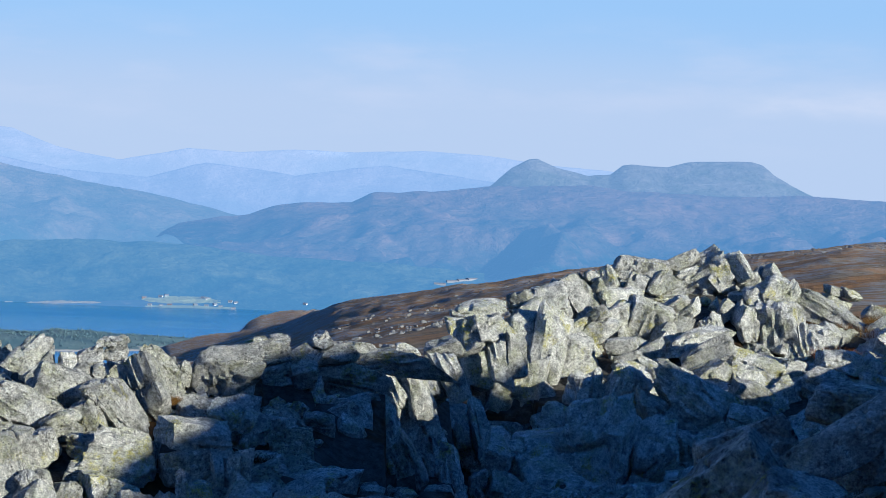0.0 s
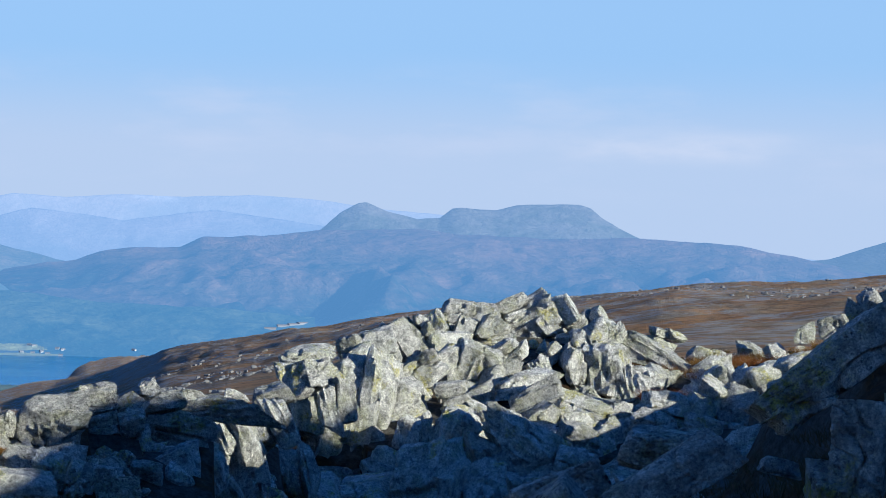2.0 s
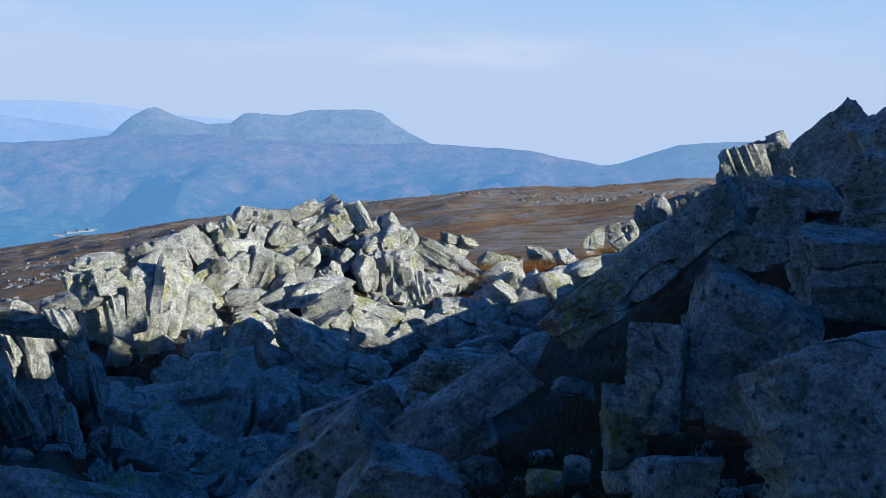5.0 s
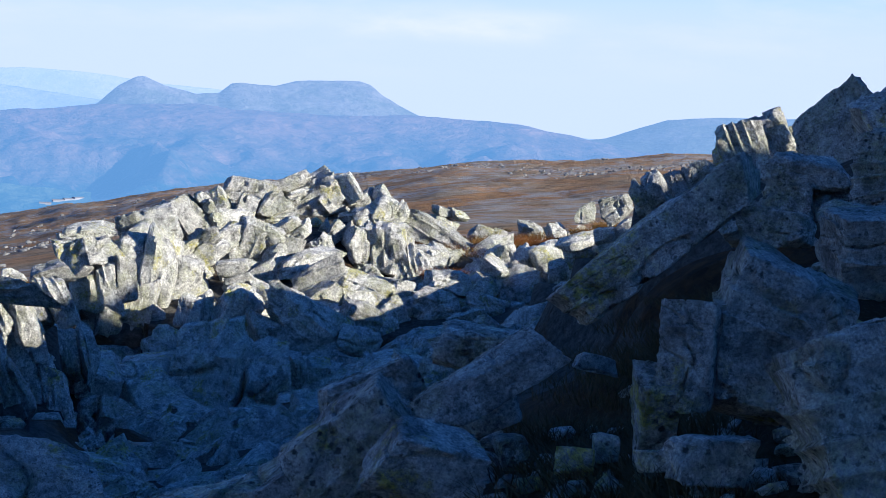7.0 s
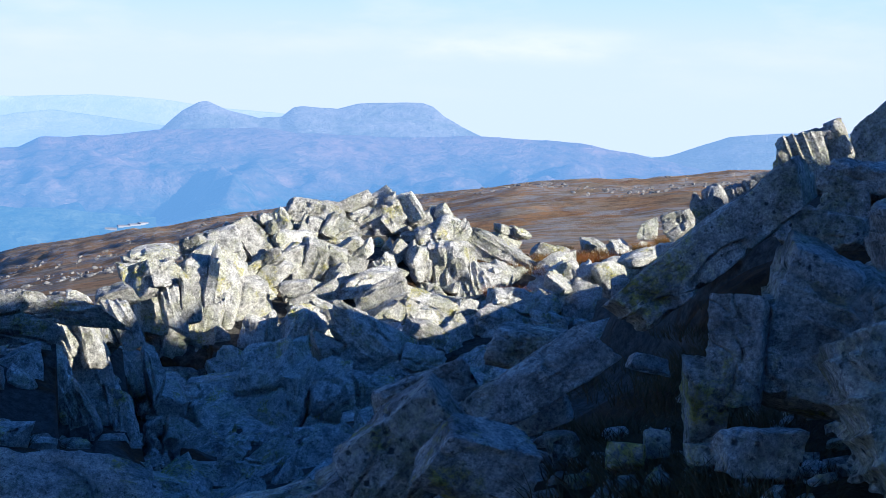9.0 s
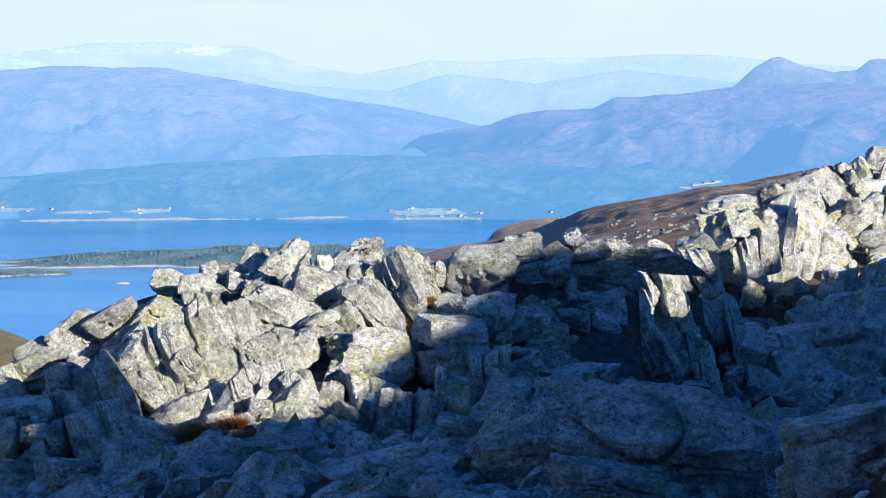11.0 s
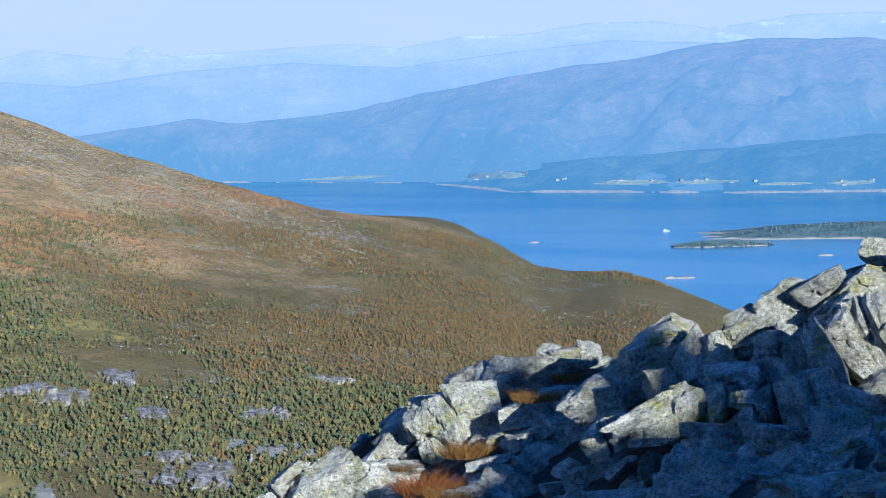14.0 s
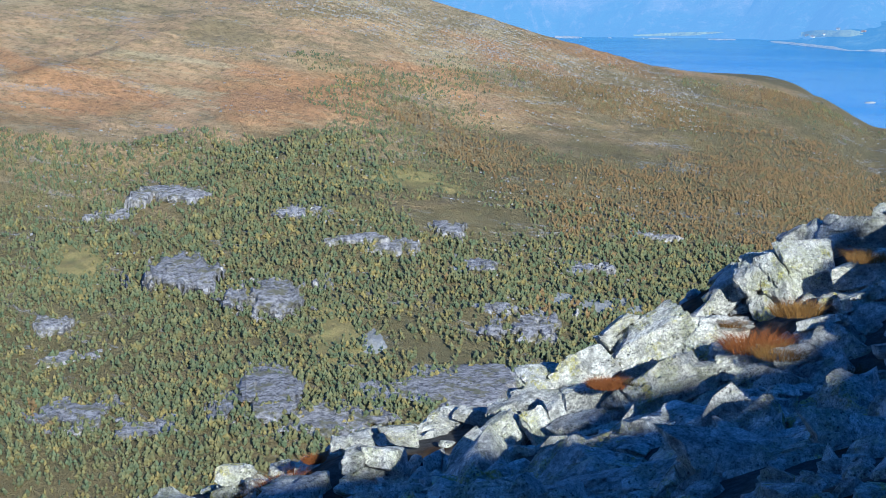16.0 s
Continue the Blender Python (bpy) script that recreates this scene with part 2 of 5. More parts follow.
def hill_material():
    n = Nodes("mountainside")
    p = n.geo.outputs["Position"]
    z = n.split(p)["Z"]
    st = n.along(0.5, 1.0, 2.4)
    a = n.noise(st, 0.006, 7, 0.68, 0.4)
    b = n.noise(st, 0.03, 8, 0.74)
    d = n.noise(p, 0.2, 8, 0.78)
    c = n.mix(n.range(a, 0.38, 0.6), (0.37, 0.30, 0.165), (0.52, 0.345, 0.18))
    c = n.mix(n.range(b, 0.47, 0.57, 0, 0.75), c, (0.25, 0.205, 0.105))
    belt = n.math("ADD", n.noise(st, 0.011, 7, 0.72), n.range(n.math("ABSOLUTE", n.math("ADD", z, 112.0)), 0, 50, 0.12, -0.1))
    c = n.mix(n.range(belt, 0.52, 0.64, 0, 0.8), c, (0.47, 0.25, 0.11))
    c = n.mix(n.range(n.noise(n.along(0.2, 1.2, 5), 0.022, 8, 0.75), 0.54, 0.64, 0, 0.8), c, (0.52, 0.42, 0.24))
    c = n.mix(n.range(d, 0.47, 0.62, 0, 0.6), c, (0.095, 0.085, 0.05))
    # undergrowth of the lower slope
    low = n.range(n.math("ADD", z, n.range(a, 0.35, 0.65, -40, 40)), -110, -165, 0, 0.8)
    c = n.mix(low, c, n.mix(n.range(d, 0.4, 0.6), (0.115, 0.112, 0.052), (0.16, 0.128, 0.056)))
    stone = n.math("MULTIPLY", n.range(n.noise(n.along(0.3, 1.0, 5), 0.03, 10, 0.82), 0.55, 0.60), n.range(n.noise(p, 0.3, 7, 0.78), 0.46, 0.54))
    c = n.mix(n.math("MULTIPLY", stone, 0.85), c, (0.32, 0.315, 0.305))
    up = n.split(n.geo.outputs["Normal"])["Z"]
    steep = n.range(n.math("ADD", up, n.range(d, 0.3, 0.7, -0.08, 0.08)), 0.84, 0.74)
    cliff = n.mix(n.range(n.noise(n.pos(1, 1, 0.25), 0.12, 6, 0.7), 0.35, 0.65), (0.13, 0.125, 0.125), (0.36, 0.35, 0.34))
    c = n.mix(steep, c, cliff)
    return n.finish(c, 0.95, n.math("ADD", n.math("MULTIPLY", b, 3.0), d), 1.0, 4.0, 0.1)


def leaf_material(name, c1, c2, c3):
    """Foliage: colour drifts from tree to tree, and each clump is a little lighter or darker."""
    n = Nodes(name)
    p = n.geo.outputs["Position"]
    t, g = n.noise(p, 0.14, 3, 0.6), n.noise(n.pos(1, 1, 1, off=(50, 9, 3)), 0.03, 3, 0.6)
    c = n.mix(n.range(t, 0.36, 0.58), c1, c2)
    c = n.mix(n.math("MULTIPLY", n.range(t, 0.53, 0.62), n.range(g, 0.40, 0.56)), c, c3)
    c = n.mix(1.0, c, n.range(n.geo.outputs["Random Per Island"], 0, 1, 0.84, 1.14), "MULTIPLY")
    return n.finish(c, 0.9, spec=0.1)


def water_material():
    n = Nodes("fjord_water")
    p = n.geo.outputs["Position"]
    h = n.math("ADD", n.noise(n.pos(1, 1, 1), 0.35, 4, 0.6), n.noise(p, 0.06, 3))
    calm = n.range(n.noise(n.pos(0.6, 1.6, 1), 0.003, 4, 0.6), 0.42, 0.6, 0.14, 0.24)
    return n.finish((0.03, 0.20, 0.39), calm, h, 0.2, 1.0, 0.5)


def hazed_material(name, haze, amount, heath, wood, top=0.0, low=-235.0, snow=False, scale=0.004):
    """Distant land with its own cover; the haze of kilometres of bright air is painted on as emission."""
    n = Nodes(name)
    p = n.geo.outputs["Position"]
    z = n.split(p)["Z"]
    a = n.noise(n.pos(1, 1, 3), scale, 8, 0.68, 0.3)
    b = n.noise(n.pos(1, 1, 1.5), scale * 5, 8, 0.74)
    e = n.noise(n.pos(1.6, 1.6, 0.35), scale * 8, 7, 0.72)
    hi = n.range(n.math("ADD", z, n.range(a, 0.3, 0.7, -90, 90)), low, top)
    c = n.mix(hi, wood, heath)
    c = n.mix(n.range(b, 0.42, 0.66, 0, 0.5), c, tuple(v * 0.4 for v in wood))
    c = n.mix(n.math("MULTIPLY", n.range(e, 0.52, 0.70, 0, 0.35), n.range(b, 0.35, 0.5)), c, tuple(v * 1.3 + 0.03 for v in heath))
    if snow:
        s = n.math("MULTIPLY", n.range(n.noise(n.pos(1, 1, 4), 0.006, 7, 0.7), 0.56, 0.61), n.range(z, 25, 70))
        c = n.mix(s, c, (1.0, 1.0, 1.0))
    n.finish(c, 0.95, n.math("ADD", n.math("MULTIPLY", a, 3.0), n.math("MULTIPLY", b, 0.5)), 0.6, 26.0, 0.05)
    # painted haze: one even blue emission, mixed over the land by amount
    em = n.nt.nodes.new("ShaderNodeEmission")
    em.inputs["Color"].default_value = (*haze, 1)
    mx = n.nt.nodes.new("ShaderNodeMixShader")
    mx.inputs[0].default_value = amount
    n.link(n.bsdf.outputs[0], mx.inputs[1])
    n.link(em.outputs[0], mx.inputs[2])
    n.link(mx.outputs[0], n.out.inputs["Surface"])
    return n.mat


def plain(name, color, rough=0.8):
    n = Nodes(name)
    d = n.noise(n.geo.outputs["Position"], 2.0, 4)
    return n.finish(n.mix(n.range(d, 0.3, 0.7), tuple(v * 0.8 for v in color), color), rough)


def grass_material(name, c1, c2):
    n = Nodes(name)
    c = n.mix(n.geo.outputs["Random Per Island"], c1, c2)
    return n.finish(c, 0.8, spec=0.15)


ROCK, RUBBLE = rock_material("grey_lichen_rock", True), rock_material("grey_rubble", False)
SOIL, MOOR, HILL, WATER = soil_material(), moor_material(), hill_material(), water_material()

# ------------------------------------------------------------------ numbers for shapes


def hash3(ix, iy, iz, seed):
    h = (ix * 374761393 + iy * 668265263 + iz * 2147483647 + seed * 1274126177) & 0xFFFFFFFF
    h = ((h ^ (h >> 13)) * 1274126177) & 0xFFFFFFFF
    return ((h ^ (h >> 16)) & 0xFFFF) / 32767.5 - 1.0


def vnoise(p, seed=0):
    """Smooth noise from -1 to 1 at the rows of p."""
    i = np.floor(p).astype(np.int64)
    f = p - i
    f = f * f * (3 - 2 * f)
    out = np.zeros(len(p))
    for a in (0, 1):
        for b in (0, 1):
            for c in (0, 1):
                w = (f[:, 0] if a else 1 - f[:, 0]) * (f[:, 1] if b else 1 - f[:, 1]) * (f[:, 2] if c else 1 - f[:, 2])
                out += w * hash3(i[:, 0] + a, i[:, 1] + b, i[:, 2] + c, seed)
    return out


def fbm(p, octaves=4, gain=0.5, seed=0, ridged=False):
    s, amp, tot = np.zeros(len(p)), 1.0, 0.0
    for k in range(octaves):
        v = vnoise(p * 2.03 ** k + 17.3 * k, seed + k)
        s += amp * ((1 - 2 * np.abs(v)) if ridged else v)
        tot += amp
        amp *= gain
    return s / tot


def mesh_of(name, verts, faces, mats, smooth=True, index=None):
    """A mesh from arrays: faces all of one size."""
    verts, faces = np.asarray(verts, np.float32), np.asarray(faces, np.int32)
    m = bpy.data.meshes.new(name)
    k = faces.shape[1]
    m.vertices.add(len(verts))
    m.vertices.foreach_set("co", verts.ravel())
    m.loops.add(faces.size)
    m.loops.foreach_set("vertex_index", faces.ravel())
    m.polygons.add(len(faces))
    m.polygons.foreach_set("loop_start", np.arange(len(faces), dtype=np.int32) * k)
    m.polygons.foreach_set("loop_total", np.full(len(faces), k, np.int32))
    m.polygons.foreach_set("use_smooth", np.full(len(faces), smooth))
    if index is not None:
        m.polygons.foreach_set("material_index", np.asarray(index, np.int32))
    for mat in mats:
        m.materials.append(mat)
    m.update(calc_edges=True)
    m.validate()
    return m


BALLS = {}


def ball(n):
    """A cube blown up to a sphere, n cells a side: unit directions and quads."""
    if n in BALLS:
        return BALLS[n]
    key, vs, fs = {}, [], []

    def vid(c):
        if c not in key:
            key[c] = len(vs)
            v = np.tan((np.array(c) / n * 2 - 1) * math.pi / 4)
            vs.append(v / np.linalg.norm(v))
        return key[c]

    for ax in range(3):
        for side in (0, n):
            for i in range(n):
                for j in range(n):
                    q = []
                    for di, dj in ((0, 0), (1, 0), (1, 1), (0, 1)):
                        c = [0, 0, 0]
                        c[ax], c[(ax + 1) % 3], c[(ax + 2) % 3] = side, i + di, j + dj
                        q.append(vid(tuple(c)))
                    fs.append(q if side else q[::-1])
    BALLS[n] = (np.array(vs), np.array(fs))
    return BALLS[n]


def rock_shape(rng, n, w, d, h, jitter=0.22, rough=1.0, cut=0.84):
    """A split, weathered piece of rock: flat faces that meet in broken edges, stepped along its bedding and pitted."""
    dirs, faces = ball(n)
    planes = []
    for s in (-1, 1):
        for ax in range(3):
            v = np.zeros(3)
            v[ax] = s
            v += rng.normal(0, jitter, 3)
            planes.append((v / np.linalg.norm(v), rng.uniform(0.82, 1.0)))
    for _ in range(int(rng.integers(4, 8))):
        v = rng.normal(0, 1, 3)
        v /= np.linalg.norm(v)
        planes.append((v, rng.uniform(cut, cut + 0.32)))
    inv = np.zeros(len(dirs))
    k = 90.0
    for v, o in planes:
        inv += np.maximum(dirs @ v / o, 0) ** k
    p = dirs * (inv ** (-1 / k))[:, None]
    q = p * (np.array([w, d, h]) / 2)
    off = rng.uniform(-90, 90, 3)
    m = (w * d * h) ** (1 / 3)
    # bedding: ledges along the piece's own height
    bedz = q[:, 2] / m * rng.uniform(3.5, 7) + 0.8 * fbm(q / m * 0.9 + off, 2)
    saw = bedz % 1.0
    side = np.sqrt(np.clip(1 - (dirs[:, 2]) ** 2, 0, 1))
    amt = 0.12 * rough * (saw ** 3 - 0.25) * side * np.clip(0.4 + 1.4 * fbm(q / m * 1.4 + off + 5, 2), 0, 1.3)
    amt += 0.045 * rough * fbm(q / m * 1.3 + off, 2, 0.5)
    amt += 0.07 * rough * fbm(q / m * 3.0 + off, 3, 0.55, 3, True)
    # a few deep cracks
    cr = np.abs(fbm(q / m * np.array([0.9, 0.9, 1.8]) + off + 31, 2))
    amt -= 0.15 * rough * np.clip(1 - cr / 0.04, 0, 1)
    if n >= 12:
        amt += 0.022 * rough * fbm(q / m * 10.0 + off, 3, 0.6, 9)
    return q + dirs * (amt * m * 0.75)[:, None], faces


def split_rock(rng, n, w, d, h, rough=1.0, leaves=3, jitter=0.18, cut=0.86):
    """A block that has come apart along its bedding into slabs, some of them broken across: shape and place of each."""
    k = max(1, min(leaves, int(round(h / (0.46 * w) + rng.uniform(-0.45, 0.35)))))
    cuts = np.concatenate([[0], np.sort((np.arange(1, k) + rng.uniform(-0.3, 0.3, k - 1)) / k), [1]]) * h - h / 2
    out = []
    for j in range(k):
        t = cuts[j + 1] - cuts[j]
        lw, ld = w * rng.uniform(0.86, 1.08), d * rng.uniform(0.85, 1.08)
        ox = rng.normal(0, 0.05) * w
        broken = leaves > 1 and rng.uniform() < (0.4 if lw > 1.8 * t else 0.0)
        c = rng.uniform(0.3, 0.7)
        for a, b in (((0, c), (c, 1)) if broken else ((0, 1),)):
            q, f = rock_shape(rng, max(5, int(n * (0.68 if k > 1 or broken else 1.0))), lw * (b - a) * 1.1, ld * rng.uniform(0.88, 1.0), t * rng.uniform(1.06, 1.22), jitter, rough, cut)
            q = q @ turn(rng.normal(0, 6.0), rng.normal(0, 8), rng.normal(0, 6)).T
            out.append((q + (ox - lw / 2 + lw * (a + b) / 2, rng.normal(0, 0.06) * d, (cuts[j] + cuts[j + 1]) / 2), f))
    return out


def crisp(me, angle=15):
    """Keeps the broken edges of a stone hard."""
    me.set_sharp_from_angle(angle=radians(angle))
    return me


def turn(lean, yaw, pitch=0.0):
    """Turns a block: lean clockwise as seen from the camera's side, then to its bearing."""
    return np.array((Matrix.Rotation(-radians(yaw), 3, "Z") @ Matrix.Rotation(radians(pitch), 3, "X") @ Matrix.Rotation(radians(lean), 3, "Y")))


# ------------------------------------------------------------------ where the larger blocks lie
# place of the middle, width, height (metres), lean (degrees)
BLOCKS = []


def boulders(zone, rows):
    BLOCKS.extend((zone, *r) for r in rows)


boulders("ridge", [
    (-5.90, 40.84, -2.99, 1.00, 0.69, 0),
    (-4.75, 41.07, -3.46, 1.19, 1.44, 10),
    (-4.01, 41.00, -3.72, 0.69, 0.94, 10),
    (-5.26, 39.94, -4.59, 1.41, 1.71, 15),
    (-4.75, 43.01, -2.67, 0.79, 0.66, -20),
    (-4.22, 44.14, -2.55, 1.08, 0.94, -30),
    (-3.16, 46.26, -2.23, 1.34, 0.77, -10),
    (-2.84, 45.22, -2.52, 0.83, 0.83, 20),
    (-3.37, 44.13, -2.71, 0.81, 0.61, 0),
    (-2.13, 47.29, -2.16, 1.15, 0.65, -25),
    (-1.55, 47.36, -2.31, 1.37, 0.86, -30),
    (-0.93, 47.30, -2.10, 0.72, 0.72, -35),
    (-0.24, 47.30, -2.35, 1.08, 0.52, -30),
    (0.22, 46.26, -2.45, 0.63, 0.56, 20),
    (-0.22, 45.28, -2.59, 0.83, 0.62, -20),
])
boulders("ridge", [
    (1.13, 46.30, -2.95, 1.48, 0.63, 25),
    (-0.08, 44.36, -3.28, 1.28, 1.28, -10),
    (0.66, 44.23, -3.50, 0.61, 1.08, -15),
    (-2.04, 44.20, -2.87, 0.81, 0.54, -40),
    (-2.64, 43.20, -3.12, 0.79, 1.05, 15),
    (-2.16, 43.18, -3.23, 0.59, 0.92, 10),
    (-3.23, 43.13, -3.07, 0.92, 0.66, -40),
    (-3.72, 42.08, -3.17, 0.90, 0.64, -30),
    (-2.05, 42.21, -3.53, 2.12, 0.45, -20),
    (-2.95, 41.07, -3.54, 0.69, 0.56, -20),
    (-1.26, 41.22, -3.63, 1.38, 0.63, -10),
    (-0.34, 41.20, -3.84, 1.13, 0.63, 25),
    (-1.68, 38.24, -4.28, 1.63, 1.28, 30),
    (-2.79, 39.06, -4.17, 0.72, 1.01, 20),
    (-3.53, 38.95, -4.12, 0.60, 0.72, 0),
])
boulders("ridge", [
    (-2.66, 36.14, -5.06, 1.82, 1.65, 15),
    (-4.61, 35.87, -5.32, 2.04, 1.27, 5),
    (-0.42, 39.12, -4.19, 0.84, 0.60, 20),
    (-0.40, 38.05, -4.52, 0.76, 0.47, 15),
    (1.60, 41.19, -3.81, 1.13, 0.75, 10),
    (2.64, 43.20, -3.80, 1.18, 1.05, 20),
    (3.48, 44.13, -3.37, 0.88, 0.94, -30),
    (2.62, 44.14, -3.33, 0.67, 0.67, -20),
    (1.50, 48.23, -2.71, 0.81, 0.51, 10),
    (2.41, 50.14, -3.22, 0.61, 0.43, 0),
    (2.89, 50.09, -3.20, 0.46, 0.34, 0),
    (3.65, 49.07, -3.04, 0.60, 0.45, 10),
    (4.11, 48.02, -2.93, 0.51, 0.37, 0),
    (3.88, 40.04, -2.70, 0.73, 0.49, -20),
    (4.09, 36.01, -2.26, 0.61, 0.50, -20),
])
boulders("ridge", [
    (4.76, 47.97, -2.49, 0.37, 0.41, 0),
    (4.58, 39.99, -1.90, 0.61, 0.39, -30),
    (1.12, 40.13, -3.96, 0.86, 0.55, 10),
    (2.01, 40.07, -3.97, 0.73, 0.49, 15),
    (0.46, 41.12, -3.82, 0.63, 0.44, 0),
    (3.73, 42.00, -3.38, 0.51, 0.51, 0),
    (-0.90, 45.21, -2.92, 0.62, 0.55, 20),
    (-1.30, 44.16, -3.28, 0.54, 0.54, 0),
    (-4.26, 44.01, -3.03, 0.67, 0.54, -20),
    (-5.64, 38.80, -3.71, 0.72, 1.07, 10),
    (-5.09, 41.92, -2.73, 0.64, 0.51, -20),
    (-3.76, 45.12, -2.35, 0.69, 0.62, -20),
    (-2.40, 45.20, -2.45, 0.69, 0.55, -20),
    (-5.95, 39.76, -3.21, 0.73, 0.55, 0),
    (0.35, 45.21, -2.95, 0.55, 0.55, -20),
])
boulders("ridge", [
    (-3.94, 37.84, -4.64, 0.58, 0.70, 15),
    (-1.30, 36.97, -5.00, 0.68, 0.68, 10),
])
boulders("summit", [
    (4.19, 23.95, -0.41, 0.47, 0.73, -20),
    (4.65, 24.88, -0.24, 0.56, 0.56, -30),
    (4.85, 24.81, -0.38, 0.31, 0.56, -35),
    (4.01, 23.92, -0.55, 0.27, 0.40, -20),
    (3.37, 26.05, -1.06, 0.43, 0.47, -25),
    (3.85, 26.95, -0.92, 0.20, 0.33, -20),
    (4.05, 26.93, -0.84, 0.21, 0.33, -20),
    (4.24, 26.90, -0.77, 0.21, 0.30, -20),
    (3.18, 14.00, -0.19, 0.64, 0.92, -42),
    (3.47, 13.39, 0.00, 0.62, 0.66, -30),
    (3.52, 12.81, 0.24, 0.54, 0.36, -20),
    (2.22, 11.05, -0.36, 0.46, 0.34, 10),
    (1.67, 10.08, -0.43, 0.31, 0.17, 30),
    (2.49, 9.96, -0.21, 0.45, 0.31, -10),
    (1.50, 8.07, -0.39, 0.27, 0.13, 20),
])
boulders("summit", [
    (1.30, 6.06, -0.24, 0.13, 0.07, 0),
])
boulders("near", [
    (1.05, 8.23, -0.48, 1.02, 0.19, -34),
    (0.81, 4.56, -0.45, 0.31, 0.33, 12),
    (1.23, 5.09, -0.29, 0.44, 0.20, 5),
    (0.95, 4.00, -0.51, 0.31, 0.34, -15),
    (0.62, 4.50, -0.47, 0.12, 0.20, 5),
    (0.19, 5.27, -0.57, 0.20, 0.09, 5),
    (0.21, 4.87, -0.59, 0.32, 0.09, -30),
    (-0.07, 5.37, -0.74, 0.25, 0.16, -30),
    (0.06, 4.55, -0.73, 0.25, 0.15, 18),
    (-0.48, 6.14, -1.22, 0.48, 0.22, -12),
    (-0.12, 5.06, -0.83, 0.34, 0.19, -50),
    (0.55, 4.52, -0.62, 0.07, 0.19, 0),
    (0.62, 4.20, -0.65, 0.16, 0.09, 0),
    (0.02, 5.45, -0.69, 0.13, 0.10, -20),
    (0.20, 5.05, -0.71, 0.19, 0.08, -25),
])
boulders("near", [
    (0.53, 5.63, -0.64, 0.09, 0.04, 0),
    (0.85, 4.08, -0.38, 0.04, 0.14, -25),
    (0.53, 4.30, -0.67, 0.07, 0.04, 0),
    (0.38, 4.51, -0.71, 0.08, 0.05, 0),
    (0.47, 4.61, -0.70, 0.06, 0.05, 0),
    (0.26, 4.62, -0.71, 0.07, 0.05, 0),
    (-0.65, 6.35, -1.38, 0.37, 0.19, -20),
    (-0.38, 6.11, -1.22, 0.42, 0.24, -35),
    (-0.22, 5.81, -1.13, 0.25, 0.25, -30),
])
boulders("cluster", [
    (-7.25, 19.24, -1.99, 0.36, 0.38, 40),
    (-7.74, 19.56, -2.01, 0.27, 0.26, 25),
    (-8.56, 19.21, -2.19, 0.36, 0.24, 20),
    (-8.06, 19.42, -2.12, 0.45, 0.17, 0),
    (-6.82, 19.38, -1.99, 0.49, 0.19, -8),
    (-6.50, 19.49, -1.84, 0.26, 0.20, 0),
    (-5.99, 18.95, -2.19, 0.37, 0.70, -25),
    (-6.21, 18.43, -2.38, 0.52, 0.52, -30),
    (-6.66, 18.51, -2.19, 0.67, 0.39, 10),
    (-6.82, 18.00, -2.30, 0.63, 0.34, 20),
    (-7.12, 17.25, -2.62, 0.55, 0.92, -20),
    (-6.72, 17.21, -2.75, 0.30, 0.60, -25),
    (-7.62, 17.01, -2.67, 0.55, 0.71, -25),
    (-7.89, 16.56, -2.95, 0.22, 0.84, -25),
    (-7.45, 16.25, -3.20, 0.54, 0.21, 15),
])
boulders("cluster", [
    (-8.06, 17.89, -2.39, 0.47, 0.29, 20),
    (-7.72, 18.03, -2.31, 0.34, 0.29, 0),
    (-6.44, 17.86, -2.46, 0.33, 0.28, -20),
    (-6.59, 17.59, -2.59, 0.38, 0.33, -10),
    (-6.37, 17.07, -2.87, 0.27, 0.29, 0),
    (-6.51, 16.66, -3.03, 0.42, 0.18, 10),
    (-6.27, 16.50, -3.15, 0.36, 0.11, 5),
    (-5.85, 17.66, -2.69, 0.71, 0.38, 10),
    (-5.70, 17.22, -2.97, 0.54, 0.34, 5),
    (-5.66, 16.77, -3.20, 0.46, 0.43, 15),
    (-5.24, 16.73, -3.15, 0.55, 0.57, 10),
    (-6.02, 15.78, -3.26, 0.54, 0.44, 5),
    (-6.87, 16.38, -3.12, 0.25, 0.21, 0),
    (-6.02, 20.14, -2.11, 0.27, 0.25, 0),
    (-5.60, 20.33, -2.12, 0.63, 0.45, 0),
])
boulders("cluster", [
    (-6.01, 19.64, -2.08, 0.21, 0.52, -32),
    (-5.68, 19.15, -2.49, 0.35, 0.16, 0),
    (-8.18, 17.56, -2.58, 0.22, 0.33, -25),
    (-6.19, 17.70, -2.59, 0.27, 0.21, 0),
    (-6.07, 17.05, -2.96, 0.23, 0.31, 10),
    (-6.82, 16.77, -2.94, 0.21, 0.31, -20),
    (-7.73, 16.75, -2.82, 0.21, 0.63, -25),
    (-7.34, 16.92, -2.78, 0.18, 0.58, -28),
    (-7.17, 17.80, -2.42, 0.33, 0.22, 10),
    (-6.55, 18.93, -2.09, 0.34, 0.23, 0),
    (-8.37, 17.65, -2.55, 0.12, 0.08, 0),
    (-7.32, 18.62, -2.19, 0.28, 0.17, 0),
    (-8.12, 18.84, -2.17, 0.29, 0.17, 0),
    (-6.08, 17.39, -2.80, 0.26, 0.21, 0),
    (-6.13, 16.78, -3.12, 0.26, 0.20, 0),
])
